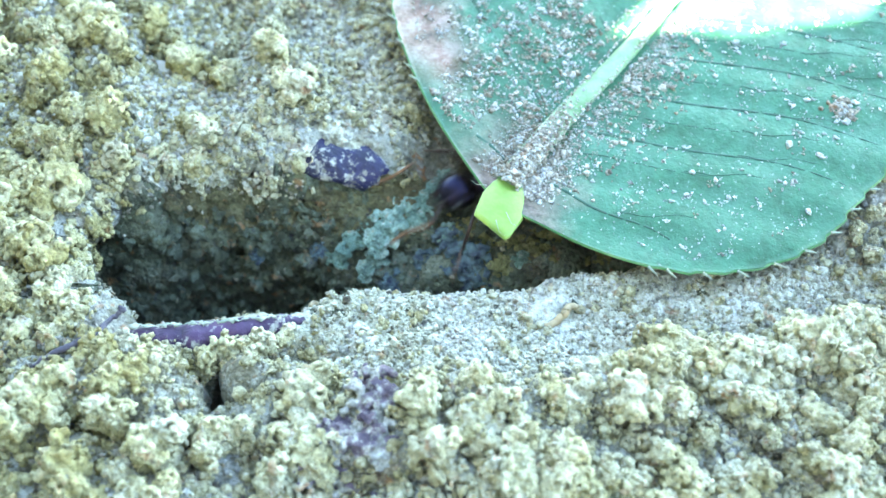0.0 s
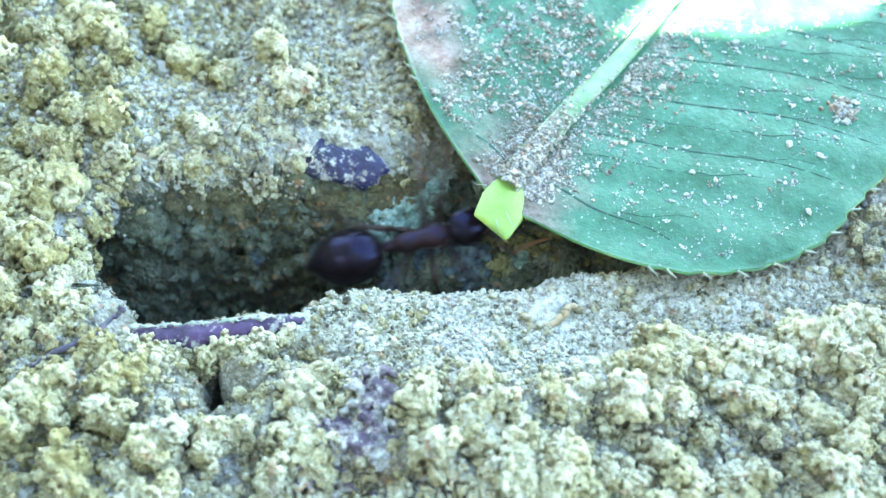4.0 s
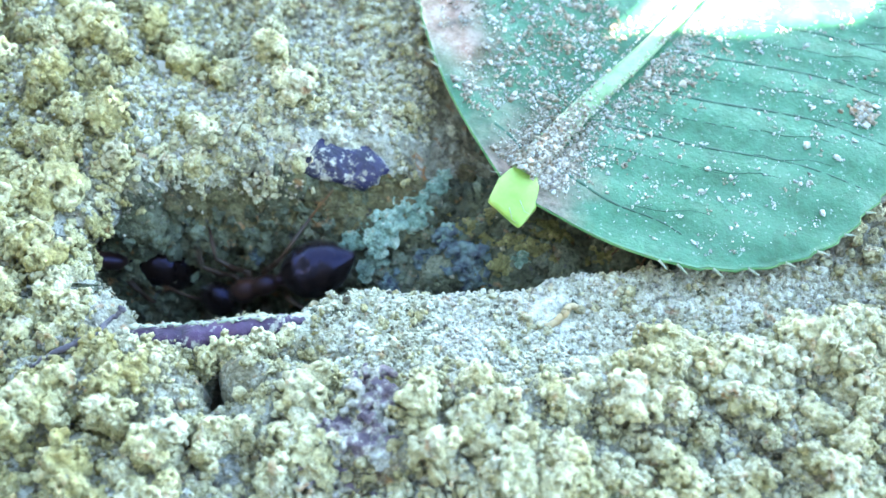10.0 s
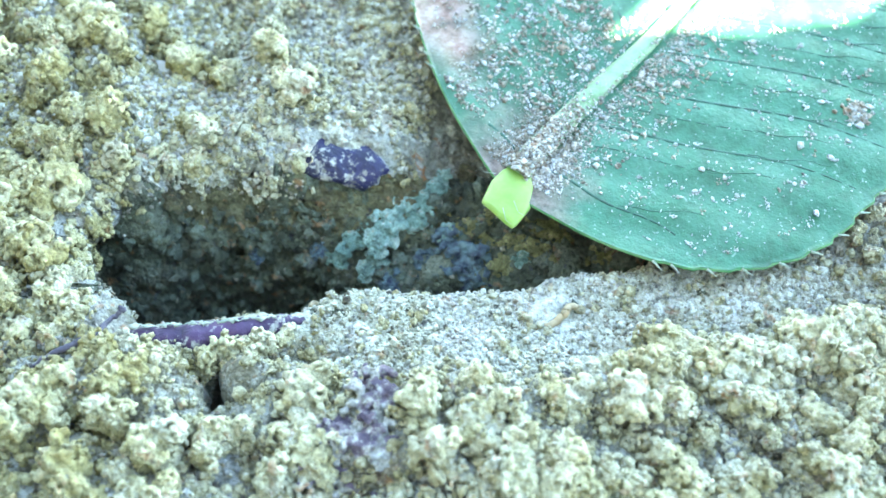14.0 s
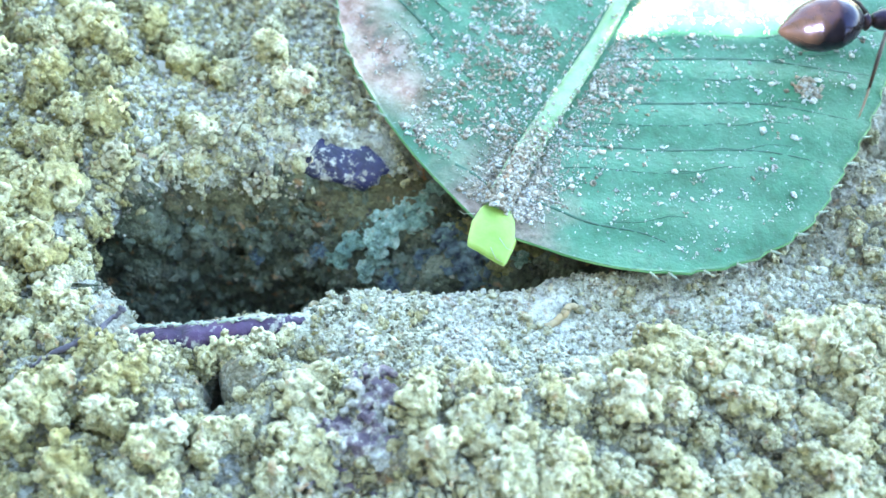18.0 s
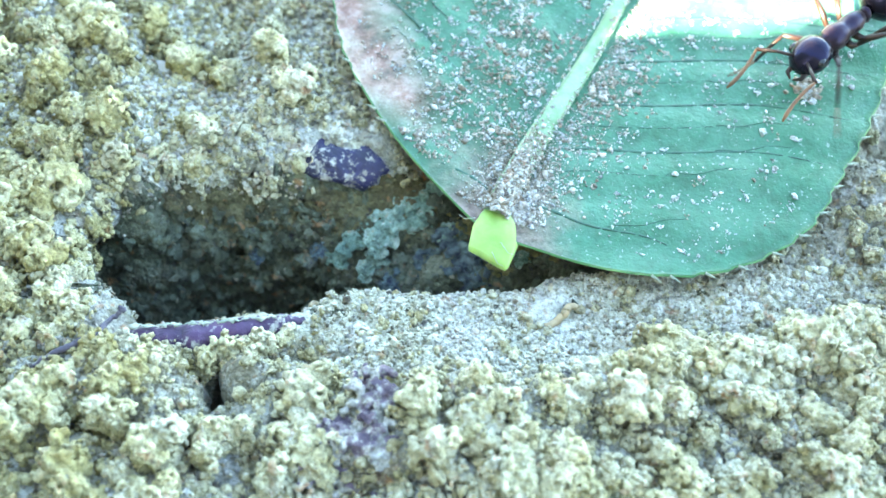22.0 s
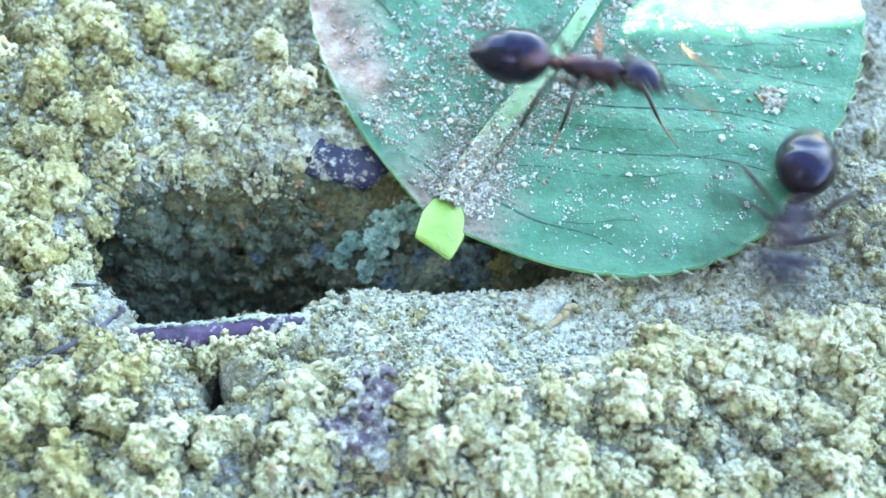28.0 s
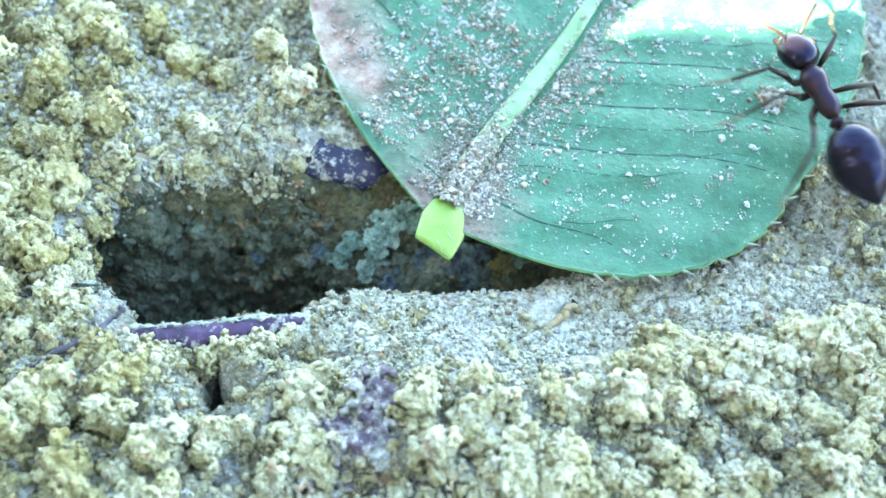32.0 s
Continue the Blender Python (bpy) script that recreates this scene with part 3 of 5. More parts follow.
        dust = child(name, mesh_of(name, v.reshape(-1, 3), f.reshape(-1, 3).tolist(), material, False), leaf, label)
        dust["kind"] = "stuff"
    return leaf


leaf = make_leaf()


# ---- loose soil ----
def popcorn(rng, level, lumps):
    """Unit-sized cluster of rounded lumps, grown together into one skin with deep clefts."""
    iv, fc = ico(level)
    far = np.full(len(iv), 0.35)
    for _ in range(lumps):
        c = rng.normal(0, 1, 3)
        c *= rng.uniform(0.42, 0.80) / (np.linalg.norm(c) + 1e-6)
        along = iv @ c
        gap = rng.uniform(0.13, 0.32) ** 2 - (c @ c - along * along)
        far = np.maximum(far, np.where((gap > 0) & (along > 0), along + np.sqrt(np.maximum(gap, 0)), 0))
    return iv * (far * rng.uniform(0.93, 1.07, len(iv)))[:, None], fc


def cluster(rng, balls, lobes, small=0.08, large=0.25):
    """Unit-sized aggregate of little rounded grains that stick together in lobes."""
    iv, fc = ico(1)
    heart = rng.normal(0, 1, (lobes, 3))
    heart *= (rng.uniform(0.30, 0.62, lobes) / (np.linalg.norm(heart, axis=1) + 1e-6))[:, None]
    wide = rng.uniform(0.18, 0.38, lobes)
    parts = []
    for k in range(balls):
        i = k % (lobes + 1)
        c = rng.normal(0, 1, 3)
        c /= np.linalg.norm(c) + 1e-6
        c = c * 0.32 if i == lobes else heart[i] + c * wide[i]
        q = 1 + 0.20 * np.sin(iv @ rng.normal(0, 2.4, 3) + rng.uniform(0, 6.28)) + rng.normal(0, 0.13, len(iv))
        r = (small + (large - small) * rng.random() ** 1.4) * (1.8 if i == lobes else 1)
        parts.append(iv * (r * q)[:, None] * rng.uniform(0.8, 1.2, 3) + c)
    f = fc[None] + (np.arange(balls) * len(iv))[:, None, None]
    return np.concatenate(parts), f.reshape(-1, 3)


def fused(name, v, f, voxel, material):
    """One closed skin round grains that overlap, in millimetres."""
    me = bpy.data.meshes.new(name)
    me.from_pydata(np.asarray(v).tolist(), [], np.asarray(f).tolist())
    ob = new(name, me)
    skin = ob.modifiers.new("skin", "REMESH")
    skin.mode, skin.voxel_size = "VOXEL", voxel
    done = bpy.data.meshes.new_from_object(ob.evaluated_get(bpy.context.evaluated_depsgraph_get()))
    bpy.data.objects.remove(ob)
    bpy.data.meshes.remove(me)
    b = bmesh.new()
    b.from_mesh(done)
    left, best = set(b.verts), []
    while left:
        todo, island = [left.pop()], []
        while todo:
            q = todo.pop()
            island.append(q)
            for e in q.link_edges:
                w = e.other_vert(q)
                if w in left:
                    left.remove(w)
                    todo.append(w)
        best.append(island)
    best.sort(key=len)
    for island in best[:-1]:
        bmesh.ops.delete(b, geom=island, context="VERTS")
    bmesh.ops.scale(b, vec=(MM, MM, MM), verts=b.verts)
    b.to_mesh(done)
    b.free()
    done.materials.clear()
    done.materials.append(material)
    done.polygons.foreach_set("use_smooth", np.ones(len(done.polygons), dtype=bool))
    done.update()
    return done


def clump(rng, size, material=CLOD):
    v, f = cluster(rng, 300, 10, 0.05, 0.155)
    return fused("soil_clod", v * size, f, 0.042 * size, material)


def make_clods():
    rng = np.random.default_rng(5)
    kinds = [clump(rng, 0.62) for _ in range(7)]
    ochre = [clump(rng, 0.62, OCHRE_SOIL) for _ in range(5)]
    zones = [((-8.9, -4.0), (-6.4, -2.7), 62), ((-3.2, 9.0), (-6.4, -3.1), 112), ((4.2, 10.0), (-3.4, -1.9), 54), ((-10.6, -8.3), (-2.4, 2.6), 46), ((-11.8, -8.2), (2.6, 7.4), 30), ((-8.0, -3.0), (2.6, 6.8), 14), ((8.7, 11.2), (-1.2, 4.0), 20)]
    for (x0, x1), (y0, y1), count in zones:
        for _ in range(count):
            x, y = rng.uniform(x0, x1), rng.uniform(y0, y1)
            if math.hypot(x + 4.7, y + 3.5) < 1.05 or (abs(x + 1.3 + (y + 5) * 0.3) < 0.95 and y < -3.4) or (abs(y + 2.9 - 0.55 * (x + 8.1)) < 0.5 and -9.2 < x < -6.9):
                continue
            if y > float(clod_edge(x)) and x > -8 and y < -1:
                continue
            o = new("soil_clod", ochre[rng.integers(5)] if x + 0.8 * rng.normal() < -6.0 else kinds[rng.integers(7)])
            s = rng.uniform(0.5, 1.3) * (0.45 if x > 8.5 and y > -1.6 else 1)
            o.matrix_basis = at(x, y, soil_top(x, y) + 0.26, *rng.uniform(0, 360, 3)) @ Matrix.Diagonal((s, s, s, 1))
            tagged(o, "rounded crumbly clod of yellow soil", "soil clod", "clods of loose soil")


make_clods()


def make_lip():
    """Small clods that crown the overhanging edge of the nest's mouth."""
    rng = np.random.default_rng(8)
    kinds = [clump(rng, 0.36) for _ in range(4)]
    for e, ((ax, ay), (bx, by)) in enumerate(zip(RIM[17:] + RIM[:1], RIM[18:] + RIM[:2])):
        for k in range(14 if e > 2 else 7):
            f = (k + rng.random()) / 7
            x, y = ax + (bx - ax) * f - 0.30, ay + (by - ay) * f + 0.22
            o = new("soil_crumb", kinds[rng.integers(4)])
            s = rng.uniform(0.6, 1.25)
            o.matrix_basis = at(x + rng.normal(0, 0.08) + (0.22 * (k % 2) if e > 2 else 0), y + rng.normal(0, 0.08), rng.uniform(-0.1, 0.2) - (0.35 * (k % 2) if e > 2 else 0), *rng.uniform(0, 360, 3)) @ Matrix.Diagonal((s, s, s, 1))
            tagged(o, "small rounded crumb of soil on the edge of the nest mouth", "soil crumb", "crumbs on the nest's edge")
    for k, p in enumerate(((-8.33, 0.25, 0.10), (-7.99, -0.36, 0.10), (-8.10, -0.78, 0.15), (-8.05, -0.84, 0.00), (-8.10, -1.27, 0.15), (-8.0, -1.45, 0.00), (-7.98, -0.55, 0.0), (-7.88, -0.95, -0.1), (-7.80, -1.3, -0.1), (-7.72, -1.55, 0.2), (-7.85, -1.8, 0.3), (-7.98, -1.1, 0.2), (-8.05, -0.75, 0.15), (-7.70, -1.95, 0.25), (-8.2, -0.15, 0.0), (-7.88, -1.0, 0.45), (-8.15, -1.0, 0.4), (-7.68, 1.44, 0.10), (-7.10, 1.90, 0.10), (-6.16, 2.13, 0.10), (-7.4, 1.75, 0.15), (-6.8, 2.2, 0.15), (-6.5, 2.35, 0.2), (-6.9, 1.8, -0.1), (-7.3, 2.1, 0.25), (-5.8, 2.3, 0.05), (-5.5, 2.25, 0.0), (-7.75, 1.1, 0.1), (-8.0, 0.8, 0.1), (-8.45, -1.10, 0.25), (-8.25, -1.55, 0.30), (-8.6, -1.75, 0.30), (-7.95, -1.75, 0.25), (-8.35, -2.10, 0.35), (-7.9, -2.25, 0.30), (-8.75, -2.35, 0.35), (-8.65, -0.6, 0.2), (-6.55, -2.72, 0.30), (-6.2, -2.85, 0.32), (-4.95, -2.70, 0.28), (-4.55, -2.55, 0.25), (-4.15, -2.50, 0.25), (-3.7, -2.42, 0.22), (-3.3, -2.25, 0.20), (-5.95, -2.68, 0.25))):
        o = new("soil_crumb", kinds[k % 4])
        s = rng.uniform(1.1, 1.6)
        o.matrix_basis = at(p[0], p[1], max(p[2], min(soil_top(p[0], p[1]) + 0.05, 0.9)), *rng.uniform(0, 360, 3)) @ Matrix.Diagonal((s, s, s, 1))
        tagged(o, "small rounded crumb of soil on the edge of the nest mouth", "soil crumb", "crumbs on the nest's edge")


make_lip()


def make_nest_clods():
    """Clods that stand out of the nest walls, with shade painted into their colour."""
    rng = np.random.default_rng(18)
    kinds = []
    for k in range(8):
        v, f = cluster(rng, 60, 6)
        kinds.append(fused("nest_clod", v * 0.5, f, 0.036, NEST_SHADE if k % 3 else WALL_SHADE))
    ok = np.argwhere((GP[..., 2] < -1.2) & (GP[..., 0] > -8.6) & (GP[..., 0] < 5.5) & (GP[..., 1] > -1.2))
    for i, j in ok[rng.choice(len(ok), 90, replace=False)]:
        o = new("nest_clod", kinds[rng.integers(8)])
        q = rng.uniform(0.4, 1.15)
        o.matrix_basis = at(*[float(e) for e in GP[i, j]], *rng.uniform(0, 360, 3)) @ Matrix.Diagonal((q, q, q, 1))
        tagged(o, "clod of soil in the nest wall, colour darkened for shade", "soil clod", "clods in the nest")


make_nest_clods()


def make_grains():
    """Grains of soil strewn over the sheet: more than anyone could count."""
    rng = np.random.default_rng(6)
    p = GP
    a, b, c, d = p[:-1, :-1], p[:-1, 1:], p[1:, 1:], p[1:, :-1]
    n = np.cross(c - a, d - b)
    area = np.linalg.norm(n, axis=-1)
    mid = (a + b + c + d) / 4
    ok = (np.abs(mid[..., 0]) < 11.8) & (mid[..., 1] > -6.6) & (mid[..., 1] < 8.2)
    fore = smooth((clod_edge(mid[..., 0]) + 0.2 - mid[..., 1]) / 0.6)
    w = (np.minimum(area, 0.02) * ok).ravel()
    w /= w.sum()
    n = (n / (area[..., None] + 1e-12)).reshape(-1, 3)
    for x, y, _, r in CLEAR:
        w = w * (np.hypot(mid[..., 0] - x, mid[..., 1] - y) > r).ravel()
    crumbly = 0.22 + fore + 0.9 * smooth((-6.5 - mid[..., 0]) / 1.5) + 0.6 * smooth((mid[..., 1] - 2) / 2) * (value_noise(mid[..., 0] / 1.5, mid[..., 1] / 1.5, 81) > -0.15)
    ridge = (1 - fore) * smooth((-0.5 - mid[..., 1]) / 0.5) * smooth((mid[..., 0] + 4.2) / 1.2) * (mid[..., 2] > -0.9) * (0.25 + smooth(0.5 + 1.5 * value_noise(mid[..., 0] / 1.1, mid[..., 1] / 0.8, 83)))
    slope = (0.15 + smooth((mid[..., 1] - 1.6) / 0.8) * smooth((2.5 - mid[..., 0]) / 2) + 0.5 * fore) * (mid[..., 2] > -0.45)
    upper = smooth((mid[..., 1] - 1.6) / 0.8) * smooth((2.5 - mid[..., 0]) / 2) * (mid[..., 2] > -0.4)
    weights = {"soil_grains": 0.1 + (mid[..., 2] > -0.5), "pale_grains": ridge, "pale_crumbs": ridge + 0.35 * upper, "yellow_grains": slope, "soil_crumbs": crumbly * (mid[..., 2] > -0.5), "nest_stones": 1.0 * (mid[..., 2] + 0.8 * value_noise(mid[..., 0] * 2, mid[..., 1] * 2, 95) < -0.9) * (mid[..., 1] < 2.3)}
    for name, count, level, small, large, lift in (("soil_grains", 15000, 1, 0.024, 0.075, 0.45), ("pale_grains", 15000, 1, 0.012, 0.048, 0.4), ("yellow_grains", 13000, 1, 0.026, 0.10, 0.45), ("pale_crumbs", 2600, 2, 0.06, 0.17, 0.1),
                                                   ("soil_crumbs", 2000, 3, 0.12, 0.25, 0.2), ("soil_crumbs", 320, 4, 0.24, 0.44, 0.2), ("nest_stones", 3000, 2, 0.06, 0.36, 0.1)):
        wt = w * (np.ones(area.shape) * weights[name]).ravel()
        k = rng.choice(len(w), count, p=wt / wt.sum())
        i, j = np.unravel_index(k, area.shape)
        f, g = rng.random((count, 1)), rng.random((count, 1))
        at_p = a[i, j] * (1 - f) * (1 - g) + b[i, j] * f * (1 - g) + c[i, j] * f * g + d[i, j] * (1 - f) * g
        r = small + (large - small) * rng.random((count, 1)) ** (2 if level == 1 else 1.3)
        if level < 2:
            iv, fc = ico(level)
            ph = rng.uniform(0, 6.28, (count, 1, 3))
            lump = 1 + 0.22 * np.sin(iv[None, :, :1] * 3.7 + ph[..., :1]) + 0.20 * np.sin(iv[None, :, 1:2] * 4.3 + ph[..., 1:2]) + 0.18 * np.sin(iv[None, :, 2:] * 4.9 + ph[..., 2:])
            form = iv[None] * lump * rng.uniform(0.7, 1.3, (count, 1, 3))
        else:
            kinds = [cluster(rng, 7, 2, 0.2, 0.42) if name == "pale_crumbs" else popcorn(rng, 2, 22) if level == 2 else cluster(rng, 16 if level == 3 else 54, 3 if level == 3 else 6, 0.16 if level == 3 else 0.11, 0.36 if level == 3 else 0.24) for _ in range(14)]
            fc = kinds[0][1]
            turn = np.array([Euler(q).to_matrix() for q in rng.uniform(0, 6.28, (count, 3))])
            form = np.stack([q[0] for q in kinds])[rng.integers(0, 14, count)] @ turn
        v = form * r[:, None] + (at_p + n[k] * r * rng.uniform(-0.2, 2 * lift, (count, 1)))[:, None]
        faces = fc[None] + (np.arange(count) * form.shape[1])[:, None, None]
        # The nest stones' colour carries the shade of the hollow.
        o = new(name, mesh_of(name, v.reshape(-1, 3), faces.reshape(-1, 3), {"soil_grains": GRAIN, "pale_grains": POWDER, "yellow_grains": CRUMB, "pale_crumbs": POWDER, "soil_crumbs": CRUMB, "nest_stones": NEST_SHADE}[name], level > 1))
        if name in ("soil_crumbs", "yellow_grains"):
            o.data.materials.append(OCHRE_SOIL)
            o.data.polygons.foreach_set("material_index", np.repeat(at_p[:, 0] + rng.normal(0, 0.9, count) < -6.2, len(fc)).astype(np.int32))
        what = {"soil_grains": "loose grains of yellow, grey and whitish soil", "yellow_grains": "small angular crumbs of yellowish soil", "pale_grains": "fine whitish and lilac grains strewn over the soil", "pale_crumbs": "pale lumpy crumbs of fine soil", "soil_crumbs": "popcorn-like crumbs of yellow soil", "nest_stones": "rounded stones in the nest walls, shade painted into their colour"}
        tagged(o, what[name], name.replace("_", " "), kind="stuff")


CLEAR = [(*p, r) for p, r in (((-6.60, -2.17, 0.30), 0.32), ((-5.88, -2.17, 0.30), 0.32), ((-5.17, -2.14, 0.30), 0.36), ((-4.46, -2.06, 0.30), 0.32), ((-3.75, -1.98, 0.30), 0.45), ((-3.16, -1.86, 0.30), 0.4), ((-2.56, 2.33, -0.31), 0.75), ((-1.90, 2.34, -0.33), 0.75),
         ((-4.72, -3.3, 0.0), 0.35), ((-4.72, -3.75, 0.0), 0.3), ((2.45, -1.65, -0.04), 0.5), ((-8.16, -2.86, 0.50), 0.12), ((-7.73, -2.60, 0.50), 0.12), ((-7.24, -2.37, 0.50), 0.12), ((-6.88, -1.92, 0.50), 0.12), ((-1.26, 1.39, -1.36), 0.7), ((-1.96, 1.20, -1.92), 0.7), ((-0.66, 2.75, -0.70), 0.4))]
make_grains()


# ---- small things on the soil ----
def pebble(name, seed, size, material, label, category, m, rough=0.22, group=""):
    """A worn, uneven lump: size is its half-lengths in millimetres."""
    rng = np.random.default_rng(seed)
    iv, fc = ico(4)
    lump = np.ones(len(iv))
    for k in range(1, 6):
        w = rng.normal(0, 1, (3, 3)) * 1.1 * k
        q = np.sin(iv @ w + rng.uniform(0, 6.28, 3))
        lump += rough / k * (q[:, 0] * q[:, 1] + 0.4 * q[:, 2])
    o = new(name, mesh_of(name, iv * lump[:, None] * np.array(size), fc.tolist(), material))
    o.matrix_basis = m
    return tagged(o, label, category, group)


def on(p, dz=0.0, rx=0, ry=0, rz=0):
    return at(p[0], p[1], p[2] + dz, rx, ry, rz)


def rod(name, points, radii, material, label, category, sides=9, squash=1.0, seed=1):
    """A crooked round stem through points, with knots and a rough skin."""
    rng = np.random.default_rng(seed)
    pts, rad = [], []
    for i in range(len(points) - 1):
        a, b = Vector(points[i]), Vector(points[i + 1])
        for k in range(7):
            f = k / 7
            pts.append(a.lerp(b, f) + Vector(rng.normal(0, 0.018, 3)))
            rad.append((radii[i] * (1 - f) + radii[i + 1] * f) * rng.uniform(0.86, 1.14))
    pts.append(Vector(points[-1]))
    rad.append(radii[-1])
    o = new(name, mesh_of(name, *tube(pts, rad, sides, squash), material))
    return tagged(o, label, category)


pebble("husk", 3, (0.98, 0.50, 0.30), FLAKE, "dark blue-purple seed husk dusted with pale soil", "husk", on((-2.25, 2.34, -0.33), 0.26, 24, 4, -6), 0.30)
bark = rod("bark_strip", [(-7.13, -2.28, 0.12), (-6.29, -2.32, 0.24), (-5.39, -2.33, 0.26), (-4.57, -2.20, 0.28), (-3.75, -2.06, 0.28), (-2.93, -1.85, 0.22)], [0.12, 0.27, 0.33, 0.30, 0.24, 0.06],
           PURPLE, "purple strip of bark along the rim of the nest mouth", "bark", 14, 0.8, 4)
rng = np.random.default_rng(14)
crest = [Vector(p) for p in ((-6.53, -2.19, 0.50), (-5.73, -2.12, 0.50), (-4.90, -2.08, 0.52), (-4.09, -1.98, 0.50), (-3.26, -1.88, 0.50))]
flaky = [crest[i].lerp(crest[i + 1], k / 16) + Vector(rng.normal(0, 0.022, 3)) for i in range(4) for k in range(16)]
child("dry_edge", mesh_of("dry_edge", *tube(flaky, [max(0.004, 0.028 + 0.03 * math.sin(0.8 * i) * math.sin(0.31 * i + 1) + rng.normal(0, 0.012)) for i in range(len(flaky))], 7, 0.7), TOOTH), bark, "whitish dry edge of the bark")
rod("twig", [(-8.30, -3.28, 0.95), (-7.74, -2.99, 1.10), (-7.15, -2.71, 1.10), (-6.81, -2.16, 0.92), (-6.60, -2.01, 0.95), (-6.69, -1.98, 1.05)], [0.04, 0.08, 0.08, 0.05, 0.06, 0.04],
    TWIG, "thin grey-purple twig with a curled end on the soil", "twig", 8, 1.0, 5)
rod("rootlet", [(1.80, -2.10, 0.12), (2.28, -2.00, 0.24), (2.58, -1.79, 0.30), (2.72, -1.56, 0.30), (3.03, -1.59, 0.15)], [0.05, 0.08, 0.09, 0.08, 0.05],
    OCHRE, "curled ochre rootlet on the soil", "rootlet", 8, 1.0, 6)
rod("root", [(-0.92, 3.20, -0.13), (-0.75, 2.84, -0.31), (-0.56, 2.52, -0.60), (-0.43, 2.05, -0.85)], [0.10, 0.17, 0.15, 0.08], RUST, "rusty brown piece of root beside the leaf", "root", 9, 1.0, 7)
rod("root_fibre", [(-8.89, 3.04, 0.61), (-8.36, 2.51, 0.58), (-8.10, 1.93, 0.51)], [0.03, 0.05, 0.03], RUST, "thin brown root fibre among soil clods", "root fibre", 6, 1.0, 8)
rod("root_fibre", [(-8.29, 2.36, 0.52), (-7.64, 2.28, 0.51)], [0.02, 0.035], RUST, "thin brown root fibre among soil clods", "root fibre", 6, 1.0, 9)
rod("root_fibre", [(-8.09, 1.80, 0.49), (-7.56, 1.91, 0.34)], [0.03, 0.02], RUST, "thin brown root fibre among soil clods", "root fibre", 6, 1.0, 10)
rng = np.random.default_rng(29)
for name, material, label, category, group, spots in (
        ("clay_lump", PALE, "pale blue-grey crumbly lump of clay in the nest mouth", "clay lump", "lumps of pale clay",
         ((-1.31, 1.11, -1.12, 0.80), (-2.08, 1.05, -1.55, 0.62), (-0.62, 1.36, -1.0, 0.55), (-1.63, 0.65, -1.88, 0.6), (-0.18, 2.01, -0.75, 0.45), (-0.8, 2.1, -0.75, 0.35), (0.15, 1.05, -1.15, 0.45), (-2.5, 0.75, -1.9, 0.45), (1.75, 0.25, -1.0, 0.35), (-0.95, 1.55, -0.95, 0.6), (-0.45, 1.75, -0.88, 0.5), (-1.75, 1.35, -1.2, 0.5), (0.0, 2.3, -0.7, 0.35))),
        ("dark_lump", BLUE_SOIL, "dark bluish mottled lump of soil in the nest mouth", "soil lump", "dark bluish lumps",
         ((-0.27, 0.58, -1.62, 0.7), (0.52, 0.42, -1.22, 0.7), (-1.15, 0.25, -2.0, 0.55), (0.70, 0.05, -1.35, 0.6), (0.05, 0.95, -1.2, 0.5), (-2.9, 1.0, -1.75, 0.4), (-4.38, 0.89, -1.74, 0.4))),
        ("olive_lump", OLIVE, "olive-brown crumbly lump of soil under the leaf", "soil lump", "olive lumps",
         ((1.13, 0.82, -1.20, 0.5), (2.23, 0.48, -1.10, 0.6), (3.01, 0.55, -1.49, 0.6), (1.39, 0.15, -1.0, 0.45), (2.43, 1.17, -1.08, 0.55), (0.55, 1.2, -1.1, 0.45), (3.7, 0.4, -1.3, 0.5), (1.75, 0.75, -1.1, 0.5), (0.85, 0.5, -1.2, 0.4), (2.8, 0.9, -1.2, 0.45), (0.0, 1.6, -0.95, 0.35), (1.2, 1.5, -1.0, 0.4), (4.3, 0.5, -1.2, 0.45))),
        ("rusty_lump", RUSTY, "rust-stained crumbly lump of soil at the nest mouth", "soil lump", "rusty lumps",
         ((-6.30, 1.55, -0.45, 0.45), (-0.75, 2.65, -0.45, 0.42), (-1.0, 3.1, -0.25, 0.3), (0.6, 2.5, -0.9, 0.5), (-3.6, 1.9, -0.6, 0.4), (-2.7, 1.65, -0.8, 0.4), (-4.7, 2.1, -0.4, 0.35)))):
    kinds = [fused(name, c[0] * np.array([1.1, 0.9, 0.55]), c[1], 0.044, material) for c in (cluster(rng, 220, 10, 0.05, 0.16) for _ in range(3))]
    for k, (x, y, z, size) in enumerate(spots):
        o = new(name, kinds[k % 3])
        o.matrix_basis = at(x, y, z, 35, 0, float(rng.uniform(-40, 40))) @ Matrix.Diagonal((size, size, size, 1))
        tagged(o, label, category, group)
rng = np.random.default_rng(44)
for p, size in (((-1.35, -4.15, 0.30), 0.85), ((-1.95, -4.75, 0.22), 0.8), ((-2.5, -5.25, 0.2), 0.75), ((-1.25, -4.95, 0.15), 0.7), ((-1.8, -5.45, 0.2), 0.8), ((-3.0, -5.6, 0.15), 0.6)):
    v, f = cluster(rng, 280, 10, 0.05, 0.14)
    o = new("purple_clod", fused("purple_clod", v * size * np.array([1.1, 1.0, 0.62]), f, 0.034, STONE))
    o.matrix_basis = at(p[0], p[1], soil_top(p[0], p[1]) + 0.12, 0, 0, float(rng.uniform(0, 360)))
    tagged(o, "dark purplish crumbly clod sunk in the soil", "soil clod", "purplish clods")
